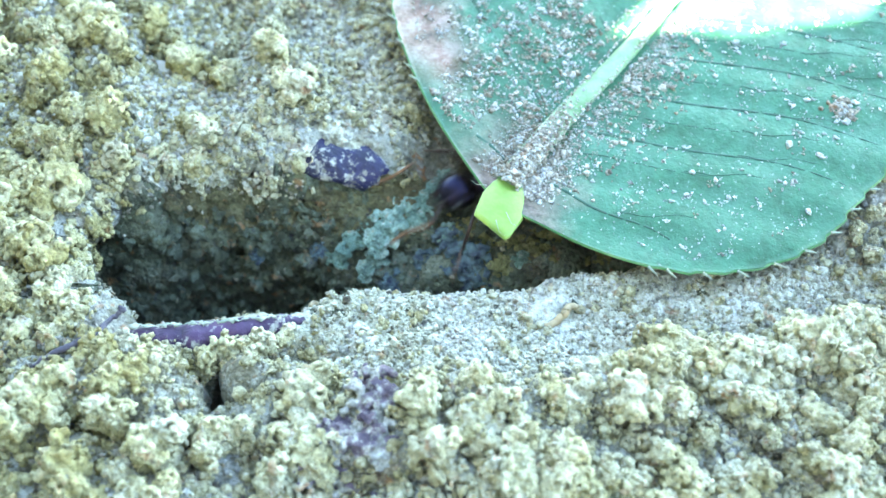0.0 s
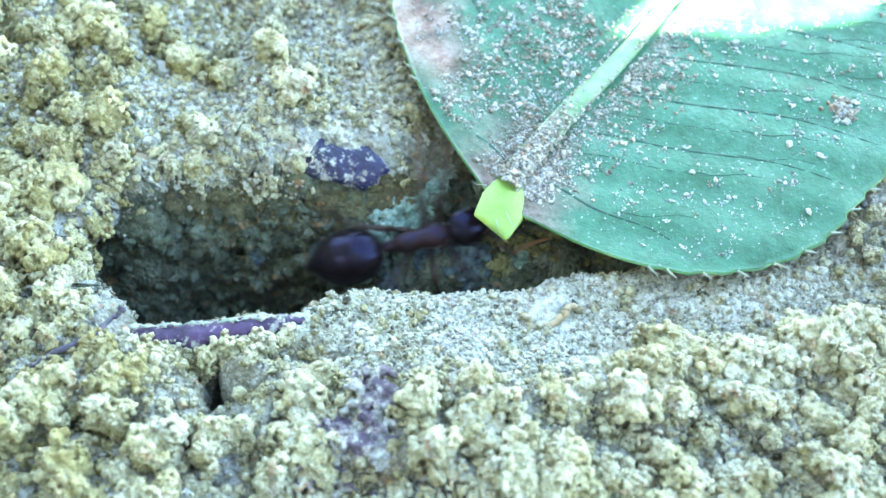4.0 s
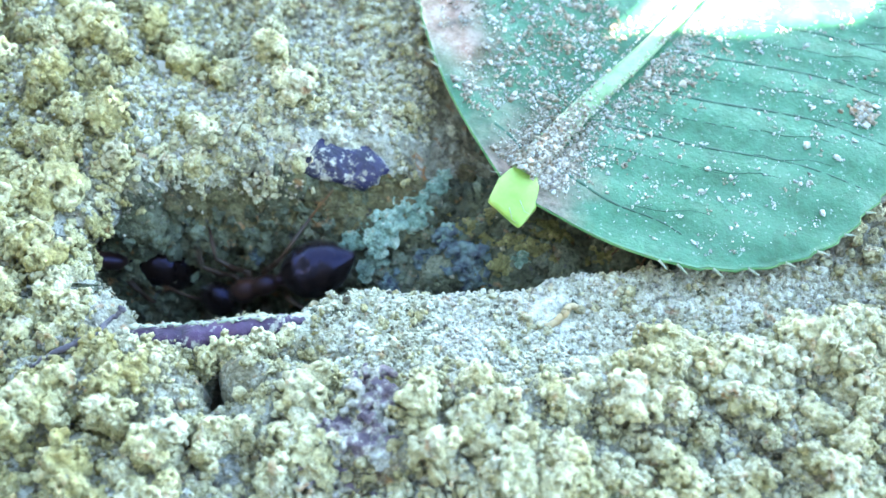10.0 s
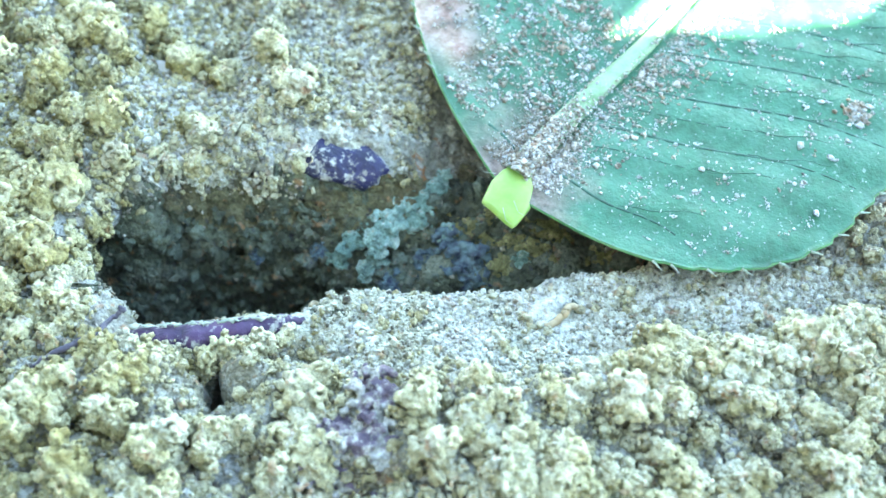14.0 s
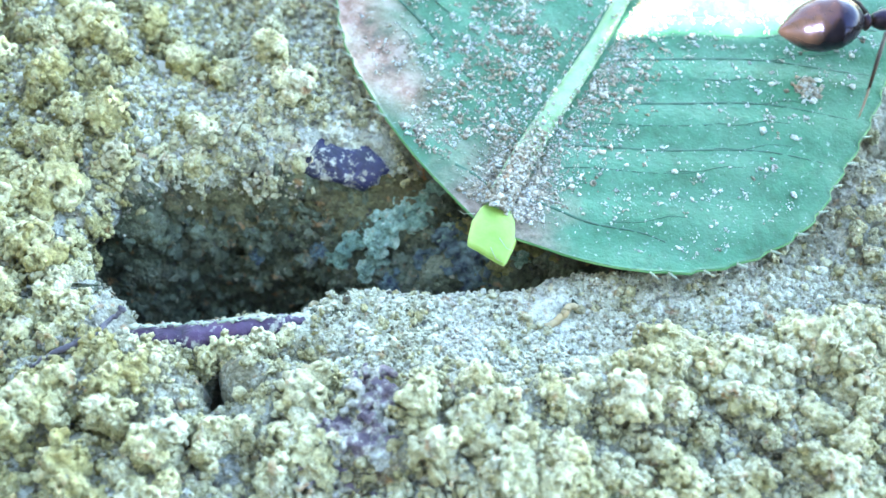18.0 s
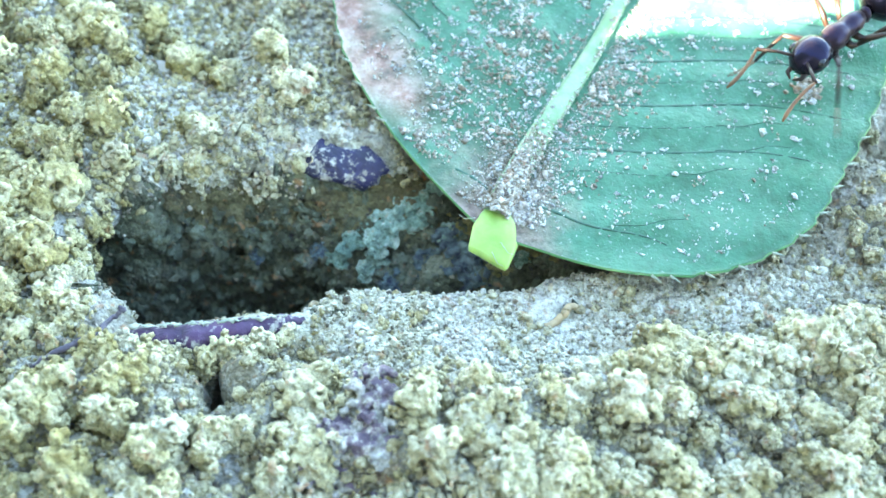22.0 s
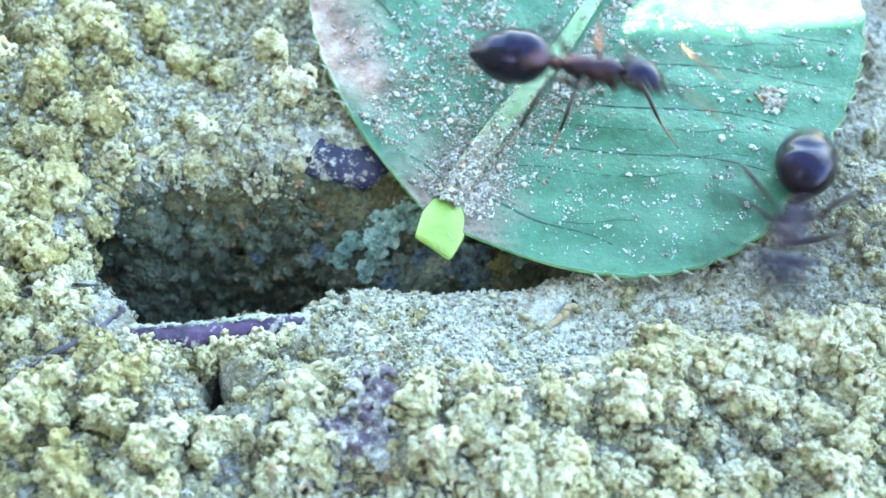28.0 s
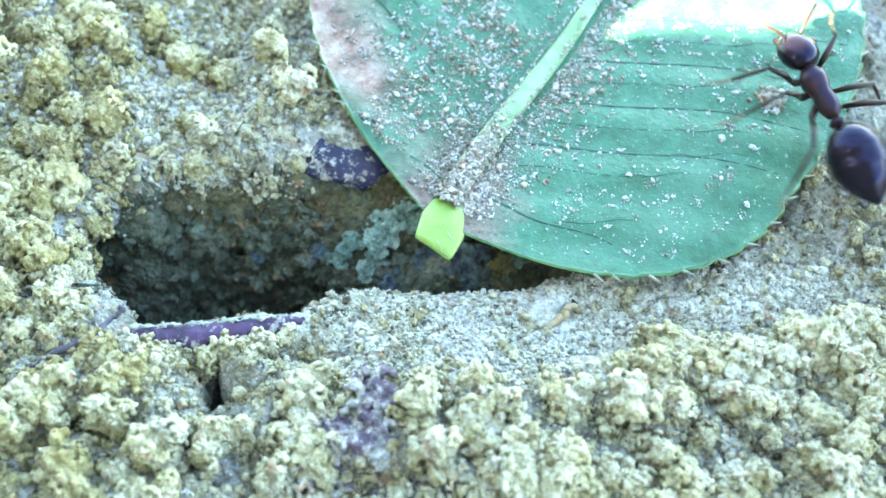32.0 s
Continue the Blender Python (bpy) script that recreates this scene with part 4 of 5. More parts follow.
for k, (p, size) in enumerate((((-6.71, 4.94, -0.08), (0.24, 0.17, 0.16)), ((-4.62, 4.17, -0.03), (0.13, 0.16, 0.1)), ((3.39, -3.13, 0.08), (0.2, 0.25, 0.2)), ((-0.73, -3.72, 0.51), (0.14, 0.18, 0.14)), ((-1.69, -4.60, 0.26), (0.1, 0.2, 0.1)), ((-8.53, -5.43, 0.28), (0.3, 0.35, 0.3)))):
    pebble("pale_stone", 50 + k, size, WHITE, "small whitish mineral grain on the soil", "mineral grain", on(p, 0.22, 0, 0, 40 * k), 0.2, "whitish grains")
for k, p in enumerate(((-10.22, 6.91, 0.06), (-9.87, 3.28, 0.06), (6.75, 6.13, -1.32), (-8.00, 6.27, -0.15), (-3.76, 3.06, 0.02), (5.61, -0.93, 0.03), (-7.74, 1.57, -0.34), (-9.29, 2.10, 0.04))):
    if k not in (2, 5):
        pebble("soil_lump", 60 + k, (0.5, 0.42, 0.34), CLOD, "rough lump of yellow soil", "soil lump", on(p, 0.15, 0, 0, 70 * k), 0.30, "lumps of soil")
seed_scale = pebble("seed_scale", 70, (0.20, 0.09, 0.05), RUST, "small rusty seed scale lying on the soil", "seed scale", on((-4.78, 4.69, -0.21), 0.25, 20, 0, 70), 0.2)


# ---- ants ----
def make_ant():
    ant = new("ant")
    ant.scale = (1.09, 1.09, 1.09)
    tagged(ant, "dark brown glossy worker ant walking", "ant", "ants of the nest")
    head = join(lathe([(-0.44, 0.10), (-0.40, 0.24), (-0.28, 0.36), (-0.08, 0.42), (0.12, 0.40), (0.30, 0.31), (0.41, 0.18), (0.44, 0.05)], 20, 1.0, 0.78))
    head = child("head", mesh_of("head", *head, ANT_BODY), ant, m=at(1.35, 0, -0.02, 0, 18, 0))
    for s in (1, -1):
        e = lathe([(-0.11, 0.02), (-0.08, 0.06), (0, 0.085), (0.08, 0.06), (0.11, 0.02)], 10)
        child("eye", mesh_of("eye", *e, EYE_MAT), head, m=at(0.05, s * 0.37, 0.10))
        jaw = tube([(0.32, s * 0.17, -0.06), (0.50, s * 0.17, -0.08), (0.60, s * 0.03, -0.09)], [0.07, 0.055, 0.015], 7)
        child("mandible", mesh_of("mandible", *jaw, ANT_LEG), head)
        scape = tube([(0, 0, 0), (0.25, s * 0.30, 0.12), (0.50, s * 0.62, 0.16)], [0.030, 0.035, 0.045], 7)
        ant_a = child("antenna", mesh_of("antenna", *scape, ANT_LEG), ant, m=at(1.62, s * 0.13, 0.08))
        fun = [(0.50, s * 0.62, 0.16)] + [(0.50 + 0.11 * k, s * (0.62 - 0.035 * k + 0.004 * k * k), 0.16 - 0.055 * k) for k in range(1, 9)]
        child("funiculus", mesh_of("funiculus", *tube(fun, [0.03] + [0.034 + 0.002 * (k % 2) + 0.0015 * k for k in range(7)] + [0.02], 7), ANT_TARSUS), ant_a)
    thorax = lathe([(-0.62, 0.06), (-0.58, 0.16), (-0.42, 0.235), (-0.2, 0.25), (-0.08, 0.215), (0.02, 0.25), (0.22, 0.31), (0.42, 0.27), (0.56, 0.16), (0.62, 0.08)], 18, 0.92, 0.95)
    child("thorax", mesh_of("thorax", *thorax, ANT_MID), ant, m=at(0.36, 0, 0, 0, 2, 0))
    scale = lathe([(-0.12, 0.05), (-0.07, 0.14), (0.0, 0.19), (0.06, 0.14), (0.12, 0.05)], 12, 0.8, 1.1)
    child("petiole", mesh_of("petiole_scale", *scale, ANT_MID), ant, m=at(-0.36, 0, -0.02))
    prof = [(0.84, 0.07), (0.80, 0.20), (0.68, 0.36), (0.50, 0.485), (0.30, 0.555), (0.22, 0.57), (0.20, 0.555), (0.0, 0.575), (-0.16, 0.56), (-0.18, 0.545), (-0.36, 0.49), (-0.50, 0.42), (-0.52, 0.405), (-0.66, 0.30), (-0.76, 0.20), (-0.78, 0.185), (-0.88, 0.10), (-0.93, 0.02)]
    child("gaster", mesh_of("gaster", *lathe(prof, 26, 1.06, 0.98), ANT_BODY), ant, m=at(-1.30, 0, 0.02, 0, -6, 0))
    legs = []
    for s in (1, -1):
        for name, x, ang, size in (("front", 0.72, 52, 0.92), ("middle", 0.42, 96, 1.0), ("hind", 0.14, 138, 1.25)):
            k = size
            femur = join(tube([(0, 0, 0), (0.16 * k, 0, -0.10), (0.28 * k, 0, -0.02)], [0.085, 0.075, 0.05], 8),
                         tube([(0.26 * k, 0, -0.04), (0.5 * k, 0, 0.20 * k), (0.95 * k, 0, 0.42 * k)], [0.05, 0.072, 0.042], 8))
            leg = child("leg", mesh_of("leg", *femur, ANT_LEG), ant, m=at(x, s * 0.14, -0.14, 0, 0, s * ang))
            tibia = tube([(0.93 * k, 0, 0.42 * k), (1.2 * k, 0, 0.16 * k), (1.55 * k, 0, -0.22 * k)], [0.036, 0.046, 0.032], 7)
            child("tibia", mesh_of("tibia", *tibia, ANT_LEG), leg)
            tarsus = tube([(1.54 * k, 0, -0.21 * k), (1.80 * k, 0, -0.38 * k), (2.05 * k, 0, -0.46), (2.18 * k, 0, -0.48)], [0.028, 0.022, 0.020, 0.012], 6)
            child("tarsus", mesh_of("tarsus", *tarsus, ANT_TARSUS), leg, "orange-brown tarsus")
            legs.append((leg.name, x, s, ang))
    return ant


ANT = make_ant()
def stepping(ant, start, end):
    """Swing the legs of an ant, three and three in turn, while it walks."""
    for i, leg in enumerate(o for o in ant.children if o.name.startswith("leg")):
        base, rows, t = leg.matrix_basis.copy(), [(0, leg.matrix_basis.copy())], start
        sign = 1 if i in (0, 2, 4) else -1
        while t < end:
            a = sign * math.sin(2 * math.pi * 2.3 * t + 0.4 * i)
            b = sign * math.cos(2 * math.pi * 2.3 * t + 0.4 * i)
            if t > 0.05:
                rows.append((t, base @ pose(0, 0, 0, 0, -7 * b, 17 * a)))
            t += 0.1
        rows.append((32.0, rows[-1][1]))
        walk(leg, rows)


def motions():
    ants = [ANT] + [copy_thing(ANT, at(0, 0, 0)) for _ in range(17)]
    walk(leaf, [
        (0, at(1.435, 1.182, 0.8, 0, 0, 52.44)),
        (7.6, at(1.435, 1.182, 0.8, 0, 0, 52.44)),
        (8, at(1.606, 1.242, 0.83, 0, 0, 48.91)),
        (8.5, at(1.59, 1.166, 0.83, 0, 0, 50.38)),
        (8.65, at(1.786, 1.481, 0.8, 0, 0, 49.46)),
        (12.1, at(1.786, 1.481, 0.8, 0, 0, 49.46)),
        (12.4, at(1.647, 1.464, 0.8, 0, 0, 49.58)),
        (14.2, at(1.647, 1.464, 0.8, 0, 0, 49.58)),
        (14.5, at(1.609, 1.582, 0.8, 0, 0, 48.85)),
        (16.4, at(1.145, 0.531, 0.8, 0, 0, 61.91)),
        (19.3, at(1.145, 0.531, 0.8, 0, 0, 61.91)),
        (19.5, at(1.211, 0.492, 0.8, 0, 0, 62.26)),
        (20.6, at(1.211, 0.492, 0.8, 0, 0, 62.26)),
        (21, at(1.16, 0.42, 0.8, 0, 0, 62.58)),
        (24.3, at(1.16, 0.42, 0.8, 0, 0, 62.58)),
        (24.5, at(0.621, 0.343, 0.81, 0, 0, 61.18)),
        (24.62, at(0.083, 0.738, 0.8, 0, 0, 58.35)),
        (25.4, at(0.083, 0.738, 0.8, 0, 0, 58.35)),
        (27.5, at(0.074, 0.696, 0.8, 0, 0, 58.3)),
        (32, at(0.074, 0.696, 0.8, 0, 0, 58.3)),
    ])
    ant = ants[0]
    walk(ant, [
        (0, at(1.73, 2.00, -0.13, -5, -1, -164)),
        (0.1, at(1.20, 1.61, -0.13, -15, 5, -162)),
        (0.2, at(1.19, 1.30, -0.27, -22, 7, -162)),
        (0.3, at(1.00, 0.90, -0.49, -30, 9, -166)),
        (0.4, at(1.23, 0.25, -0.76, 33, -4, 2)),
        (0.7, at(1.20, 0.55, -0.71, 33, -6, 7)),
        (1, at(1.01, 0.09, -0.86, 34, -11, 9)),
        (1.3, at(0.70, 0.16, -0.91, 33, -14, 11)),
        (1.4, at(1.24, 0.21, -0.79, 32, -10, 12)),
        (1.6, at(2.65, 0.46, -0.74, 31, -0, 8)),
        (2, at(5.80, 2.50, -0.35, 0, 0, 0)),
        (32, at(5.80, 2.50, -0.35, 0, -0, 0)),
    ])
    stepping(ant, 0, 2)
    ant = ants[17]
    walk(ant, [
        (0, at(-2.00, -0.30, -3.00, 0, 0, 60)),
        (1.2, at(-2.00, -0.30, -3.00, 0, 0, 60)),
        (1.4, at(-0.64, 0.04, -1.29, 22, -36, 35)),
        (1.5, at(-1.19, 0.69, -0.65, 22, -41, 57)),
        (1.6, at(-1.54, 1.21, -0.09, 19, -42, 70)),
        (1.7, at(-1.36, 2.35, 0.35, 38, -7, 37)),
        (1.8, at(-1.33, 2.35, 0.34, 37, -8, 39)),
        (2, at(-1.27, 2.33, 0.30, 38, 0, 32)),
        (2.1, at(-1.11, 2.76, 0.51, 33, 8, 39)),
        (2.2, at(0.62, 3.58, -0.57, 10, 12, 37)),
        (2.35, at(2.55, 3.75, -0.70, 9, -7, 5)),
        (2.8, at(5.80, 2.50, -0.35, 0, -0, 0)),
        (32, at(5.80, 2.50, -0.35, 0, -0, 0)),
    ])
    stepping(ant, 1.2, 2.8)
    ant = ants[1]
    walk(ant, [
        (0, at(5.80, 2.50, -0.35, 0, -0, 180)),
        (2.5, at(5.80, 2.50, -0.35, 0, -0, 180)),
        (2.8, at(3.63, 3.25, -0.72, 2, 9, -164)),
        (3, at(2.04, 2.48, -0.62, 5, -10, -159)),
        (3.1, at(1.39, 2.46, -0.59, 4, -12, -156)),
        (3.2, at(-1.19, 3.20, 0.63, 3, -27, 158)),
        (3.3, at(-1.58, 4.21, 0.63, 16, 1, 109)),
        (3.4, at(-1.85, 4.49, 0.55, 9, 6, 106)),
        (3.5, at(-1.85, 4.60, 0.54, 7, 7, 103)),
        (3.8, at(-2.28, 7.53, 0.57, -3, -9, 101)),
        (4.1, at(-2.54, 11.21, 0.61, 0, 6, 96)),
        (32, at(-2.54, 11.21, 0.61, 0, 6, 96)),
    ])
    stepping(ant, 2.5, 4.1)
    ant = ants[2]
    walk(ant, [
        (0, at(-11.30, 0.65, -6.00, -0, -0, -3)),
        (2.7, at(-11.30, 0.65, -6.00, -0, -0, -3)),
        (3, at(-7.11, -0.76, -3.75, 55, 21, 5)),
        (3.2, at(-4.45, -0.06, -3.48, 66, -23, -2)),
        (3.3, at(-4.12, -0.13, -3.20, 62, -36, 3)),
        (3.5, at(-3.51, -0.09, -2.56, 59, -31, 10)),
        (3.9, at(-1.44, 0.51, -0.84, 45, -12, 9)),
        (4.3, at(1.51, 0.79, -0.55, 30, -10, 13)),
        (4.8, at(5.80, 2.50, -0.35, 0, -0, 0)),
        (32, at(5.80, 2.50, -0.35, 0, -0, 0)),
    ])
    stepping(ant, 2.7, 4.8)
    ant = ants[3]
    walk(ant, [
        (0, at(-1.58, -9.09, 1.17, -5, -0, 177)),
        (4.2, at(-1.58, -9.09, 1.17, -5, -0, 177)),
        (4.9, at(-3.27, -6.25, 0.94, 3, 6, 170)),
        (5.5, at(-6.86, -5.52, 1.49, -5, -5, -158)),
        (5.6, at(-6.88, -5.54, 1.50, -4, -4, -155)),
        (5.7, at(-7.71, -5.71, 1.45, 1, 4, -166)),
        (5.8, at(-8.23, -5.88, 1.38, 2, 8, -170)),
        (6, at(-8.42, -5.91, 1.35, 1, 7, -174)),
        (6.1, at(-8.65, -5.99, 1.35, 1, 8, -175)),
        (6.2, at(-9.23, -6.02, 1.34, 2, 5, -176)),
        (6.5, at(-13.45, -6.23, 1.66, -5, -3, -173)),
        (32, at(-13.45, -6.23, 1.66, -5, -3, -173)),
    ])
    stepping(ant, 4.2, 6.5)
    ant = ants[4]
    walk(ant, [
        (0, at(-2.04, 11.23, 0.62, 5, -4, -98)),
        (6, at(-2.04, 11.23, 0.62, 5, -4, -98)),
        (6.2, at(-1.68, 7.44, 0.60, -2, 1, -96)),
        (6.3, at(-2.81, 4.61, 0.68, -4, -7, -95)),
        (6.4, at(-2.26, 3.18, 0.91, 3, 14, -45)),
        (6.5, at(-2.13, 2.80, 0.81, 19, 17, -25)),
        (6.6, at(-1.78, 2.60, 0.66, 22, 22, -21)),
        (6.7, at(-1.00, 1.67, 0.31, 31, 29, -17)),
        (6.9, at(-1.21, 1.64, 0.35, 32, 28, -20)),
        (7, at(-0.75, 1.53, 0.01, 31, 23, -9)),
        (7.1, at(-0.16, 1.18, -0.30, 26, 10, -13)),
        (7.2, at(0.00, 0.76, -0.62, 35, 4, -7)),
        (7.3, at(0.76, 0.55, -0.73, 36, 2, -8)),
        (7.6, at(2.30, 0.31, -0.74, 32, 2, 1)),
        (7.7, at(2.34, 0.82, -0.51, 30, -5, 11)),
        (7.85, at(4.03, 1.43, -0.65, 25, -7, 9)),
        (8.2, at(5.80, 2.50, -0.35, 0, -0, 0)),
        (32, at(5.80, 2.50, -0.35, 0, -0, 0)),
    ])
    stepping(ant, 6, 8.2)
    ant = ants[5]
    walk(ant, [
        (0, at(5.80, 2.50, -0.35, 0, -0, 180)),
        (6.7, at(5.80, 2.50, -0.35, 0, -0, 180)),
        (7.1, at(1.70, 3.23, -0.85, 6, -4, 169)),
        (7.3, at(-0.43, 3.26, 0.09, -13, -34, -170)),
        (7.4, at(-1.29, 3.40, 0.63, -4, -27, -180)),
        (7.5, at(-1.82, 3.92, 0.69, 15, -4, 133)),
        (7.6, at(-1.84, 3.85, 0.70, 14, -3, 134)),
        (7.7, at(-1.82, 3.94, 0.69, 15, -5, 135)),
        (7.8, at(-2.20, 4.21, 0.69, 10, 6, 107)),
        (7.9, at(-1.98, 4.35, 0.59, 9, 8, 100)),
        (8, at(-1.85, 5.17, 0.52, -1, 5, 86)),
        (8.1, at(-1.66, 5.97, 0.49, -4, -0, 89)),
        (8.2, at(-2.20, 7.80, 0.60, 2, -8, 86)),
        (8.4, at(-2.03, 7.97, 0.63, 4, -5, 88)),
        (8.5, at(-2.01, 7.95, 0.63, 4, -6, 89)),
        (8.7, at(-2.12, 9.85, 0.70, 11, 1, 92)),
        (9, at(-2.23, 13.23, 0.63, -10, -2, 92)),
        (32, at(-2.23, 13.23, 0.63, -10, -2, 92)),
    ])
    stepping(ant, 6.7, 9)
    ant = ants[6]
    walk(ant, [
        (0, at(-10.64, -10.50, 1.33, -12, 0, 82)),
        (6.6, at(-10.64, -10.50, 1.33, -12, 0, 82)),
        (7.1, at(-8.66, -7.62, 1.40, 0, -1, 81)),
        (7.4, at(-7.61, -4.92, 1.50, -8, -1, 83)),
        (7.5, at(-7.40, -4.97, 1.50, -7, -1, 86)),
        (7.6, at(-7.32, -5.03, 1.53, -6, -0, 87)),
        (7.7, at(-7.44, -4.98, 1.51, -7, -4, 80)),
        (7.8, at(-7.57, -2.25, 0.80, 10, 44, 99)),
        (7.9, at(-6.86, -1.92, 0.41, 2, 35, 98)),
        (8, at(-6.55, -0.93, -0.14, 6, 47, 108)),
        (8.2, at(-6.47, -0.76, -0.34, 6, 45, 109)),
        (8.5, at(-6.40, -0.70, -0.39, 6, 46, 108)),
        (8.6, at(-6.46, 0.34, -1.35, 9, 46, 117)),
        (8.9, at(-6.51, 0.42, -1.40, 9, 48, 117)),
        (9, at(-6.81, 0.45, -1.40, 10, 48, 120)),
        (9.3, at(-6.94, 0.51, -1.45, 10, 49, 122)),
        (9.5, at(-7.07, 0.35, -1.55, 9, 46, 118)),
        (9.6, at(-7.39, 0.38, -1.80, 9, 39, 119)),
        (9.7, at(-7.72, 0.79, -1.90, -62, -22, 178)),
        (10.1, at(-7.87, 0.78, -1.90, -55, -30, -169)),
        (10.3, at(-9.20, 0.70, -5.80, 0, 6, 174)),
        (10.6, at(-11.20, 0.85, -5.90, 0, -0, 177)),
        (32, at(-11.20, 0.85, -5.90, 0, -0, 177)),
    ])
    stepping(ant, 6.6, 10.6)
    ant = ants[7]
    walk(ant, [
        (0, at(-3.80, 11.21, 0.83, -15, -5, -68)),
        (8.6, at(-3.80, 11.21, 0.83, -15, -5, -68)),
        (8.8, at(-2.92, 6.44, 0.43, 6, 3, -73)),
        (8.9, at(-2.49, 5.22, 0.45, -6, -6, -60)),
        (9, at(-1.79, 2.97, 0.81, -5, 19, -59)),
        (9.1, at(-1.62, 2.62, 0.66, -5, 28, -68)),
        (9.3, at(-1.62, 2.59, 0.64, -5, 30, -68)),
        (9.4, at(-2.90, 0.75, -0.69, -40, 42, -144)),
        (9.5, at(-3.01, 0.65, -0.89, -42, 42, -146)),
        (9.7, at(-3.78, 0.19, -1.97, -50, 46, -156)),
        (10, at(-4.15, 0.19, -1.97, -60, 29, -178)),
        (10.3, at(-6.22, 0.02, -2.64, -68, -9, -172)),
        (10.6, at(-6.19, 0.11, -2.49, -68, 6, -165)),
        (10.8, at(-7.11, -0.14, -2.64, -63, -8, -164)),
        (11, at(-8.10, -0.33, -2.45, -65, -13, -166)),
        (11.2, at(-9.20, 0.55, -5.95, -0, -3, 177)),
        (11.5, at(-11.20, 0.40, -5.90, 0, -0, 180)),
        (32, at(-11.20, 0.40, -5.90, 0, -0, 180)),
    ])
    stepping(ant, 8.6, 11.5)
    ant = ants[8]
    walk(ant, [
        (0, at(-2.33, 11.10, 0.64, 2, -5, -97)),
        (12.2, at(-2.33, 11.10, 0.64, 2, -5, -97)),
        (12.4, at(-2.54, 5.31, 0.54, -0, -7, -96)),
        (12.5, at(-2.75, 2.92, 0.82, -4, 22, -102)),
        (12.6, at(-3.13, 1.68, 0.66, -14, 35, -111)),
        (12.7, at(-3.39, 1.05, -0.02, -33, 44, -131)),
        (12.8, at(-3.45, 1.04, -0.11, -35, 44, -132)),
        (12.9, at(-4.46, 0.84, -0.57, -52, 26, -164)),
        (13, at(-6.19, 0.27, -1.61, -63, 13, -160)),
        (13.2, at(-6.09, 0.36, -1.65, -63, 13, -157)),
        (13.3, at(-6.99, 0.03, -1.97, -65, 23, -168)),
        (13.4, at(-6.66, -0.55, -3.52, -60, -8, -169)),
        (13.5, at(-9.20, 0.50, -5.95, 0, -3, 180)),
        (13.8, at(-11.20, -0.05, -5.90, 0, -0, -177)),
        (32, at(-11.20, -0.05, -5.90, 0, -0, -177)),
    ])
    stepping(ant, 12.2, 13.8)
    ant = ants[9]
    walk(ant, [
        (0, at(-11.30, -0.55, -6.05, 0, 3, -3)),
        (12.9, at(-11.30, -0.55, -6.05, 0, 3, -3)),
        (13.3, at(-5.54, 0.22, -2.82, 66, -25, 9)),
        (13.4, at(-2.27, 0.62, -0.85, 50, -16, 7)),
        (13.5, at(0.27, 1.37, -0.24, 18, -14, 39)),
        (13.6, at(0.41, 2.51, -0.50, 12, 9, 62)),
        (13.7, at(-2.13, 5.01, 0.46, 2, 9, 101)),
        (13.8, at(-2.34, 6.78, 0.45, -7, -7, 96)),
        (13.9, at(-2.52, 9.46, 0.77, 12, -1, 94)),
        (14.1, at(-2.73, 14.35, 0.64, -5, -4, 94)),
        (32, at(-2.73, 14.35, 0.64, -5, -4, 94)),
    ])
    stepping(ant, 12.9, 14.1)
    ant = ants[10]
    walk(ant, [
        (0, at(16.76, 5.30, 1.57, 0, 0, -17)),
        (17, at(16.76, 5.30, 1.57, 0, 0, -17)),
        (17.5, at(10.74, 5.41, 2.10, -17, -0, -4)),
        (17.6, at(9.74, 5.20, 2.10, -17, -0, 4)),
        (17.7, at(9.55, 5.16, 2.10, -17, -0, 8)),
        (17.8, at(9.92, 4.83, 2.10, -17, -0, 8)),
        (18, at(9.98, 4.78, 2.10, -17, -0, 6)),
        (18.1, at(9.45, 4.35, 2.20, -17, -0, 0)),
        (18.2, at(9.12, 3.82, 2.30, -17, -0, 6)),
        (18.5, at(9.38, 3.93, 2.30, -17, -0, 7)),
        (18.7, at(9.41, 4.15, 2.20, -15, -0, 24)),
        (18.8, at(9.70, 4.53, 1.57, 0, -0, 37)),
        (18.9, at(9.95, 4.54, 1.57, 0, -0, 48)),
        (19, at(10.01, 4.72, 1.57, 0, -0, 55)),
        (19.1, at(10.23, 4.50, 1.57, 0, -0, 58)),
        (19.3, at(10.35, 5.02, 1.57, 0, -0, 49)),
        (19.5, at(10.41, 5.28, 1.57, 0, -0, 41)),
        (19.7, at(11.15, 6.16, 1.57, 0, -0, 38)),
        (19.8, at(11.24, 6.29, 1.57, 0, -0, 37)),
        (20, at(11.68, 6.36, 1.57, 0, -0, 34)),
        (20.4, at(17.18, 8.05, 1.57, 0, -0, 32)),
        (32, at(17.18, 8.05, 1.57, 0, -0, 32)),
    ])
    stepping(ant, 17, 20.4)
    ant = ants[11]
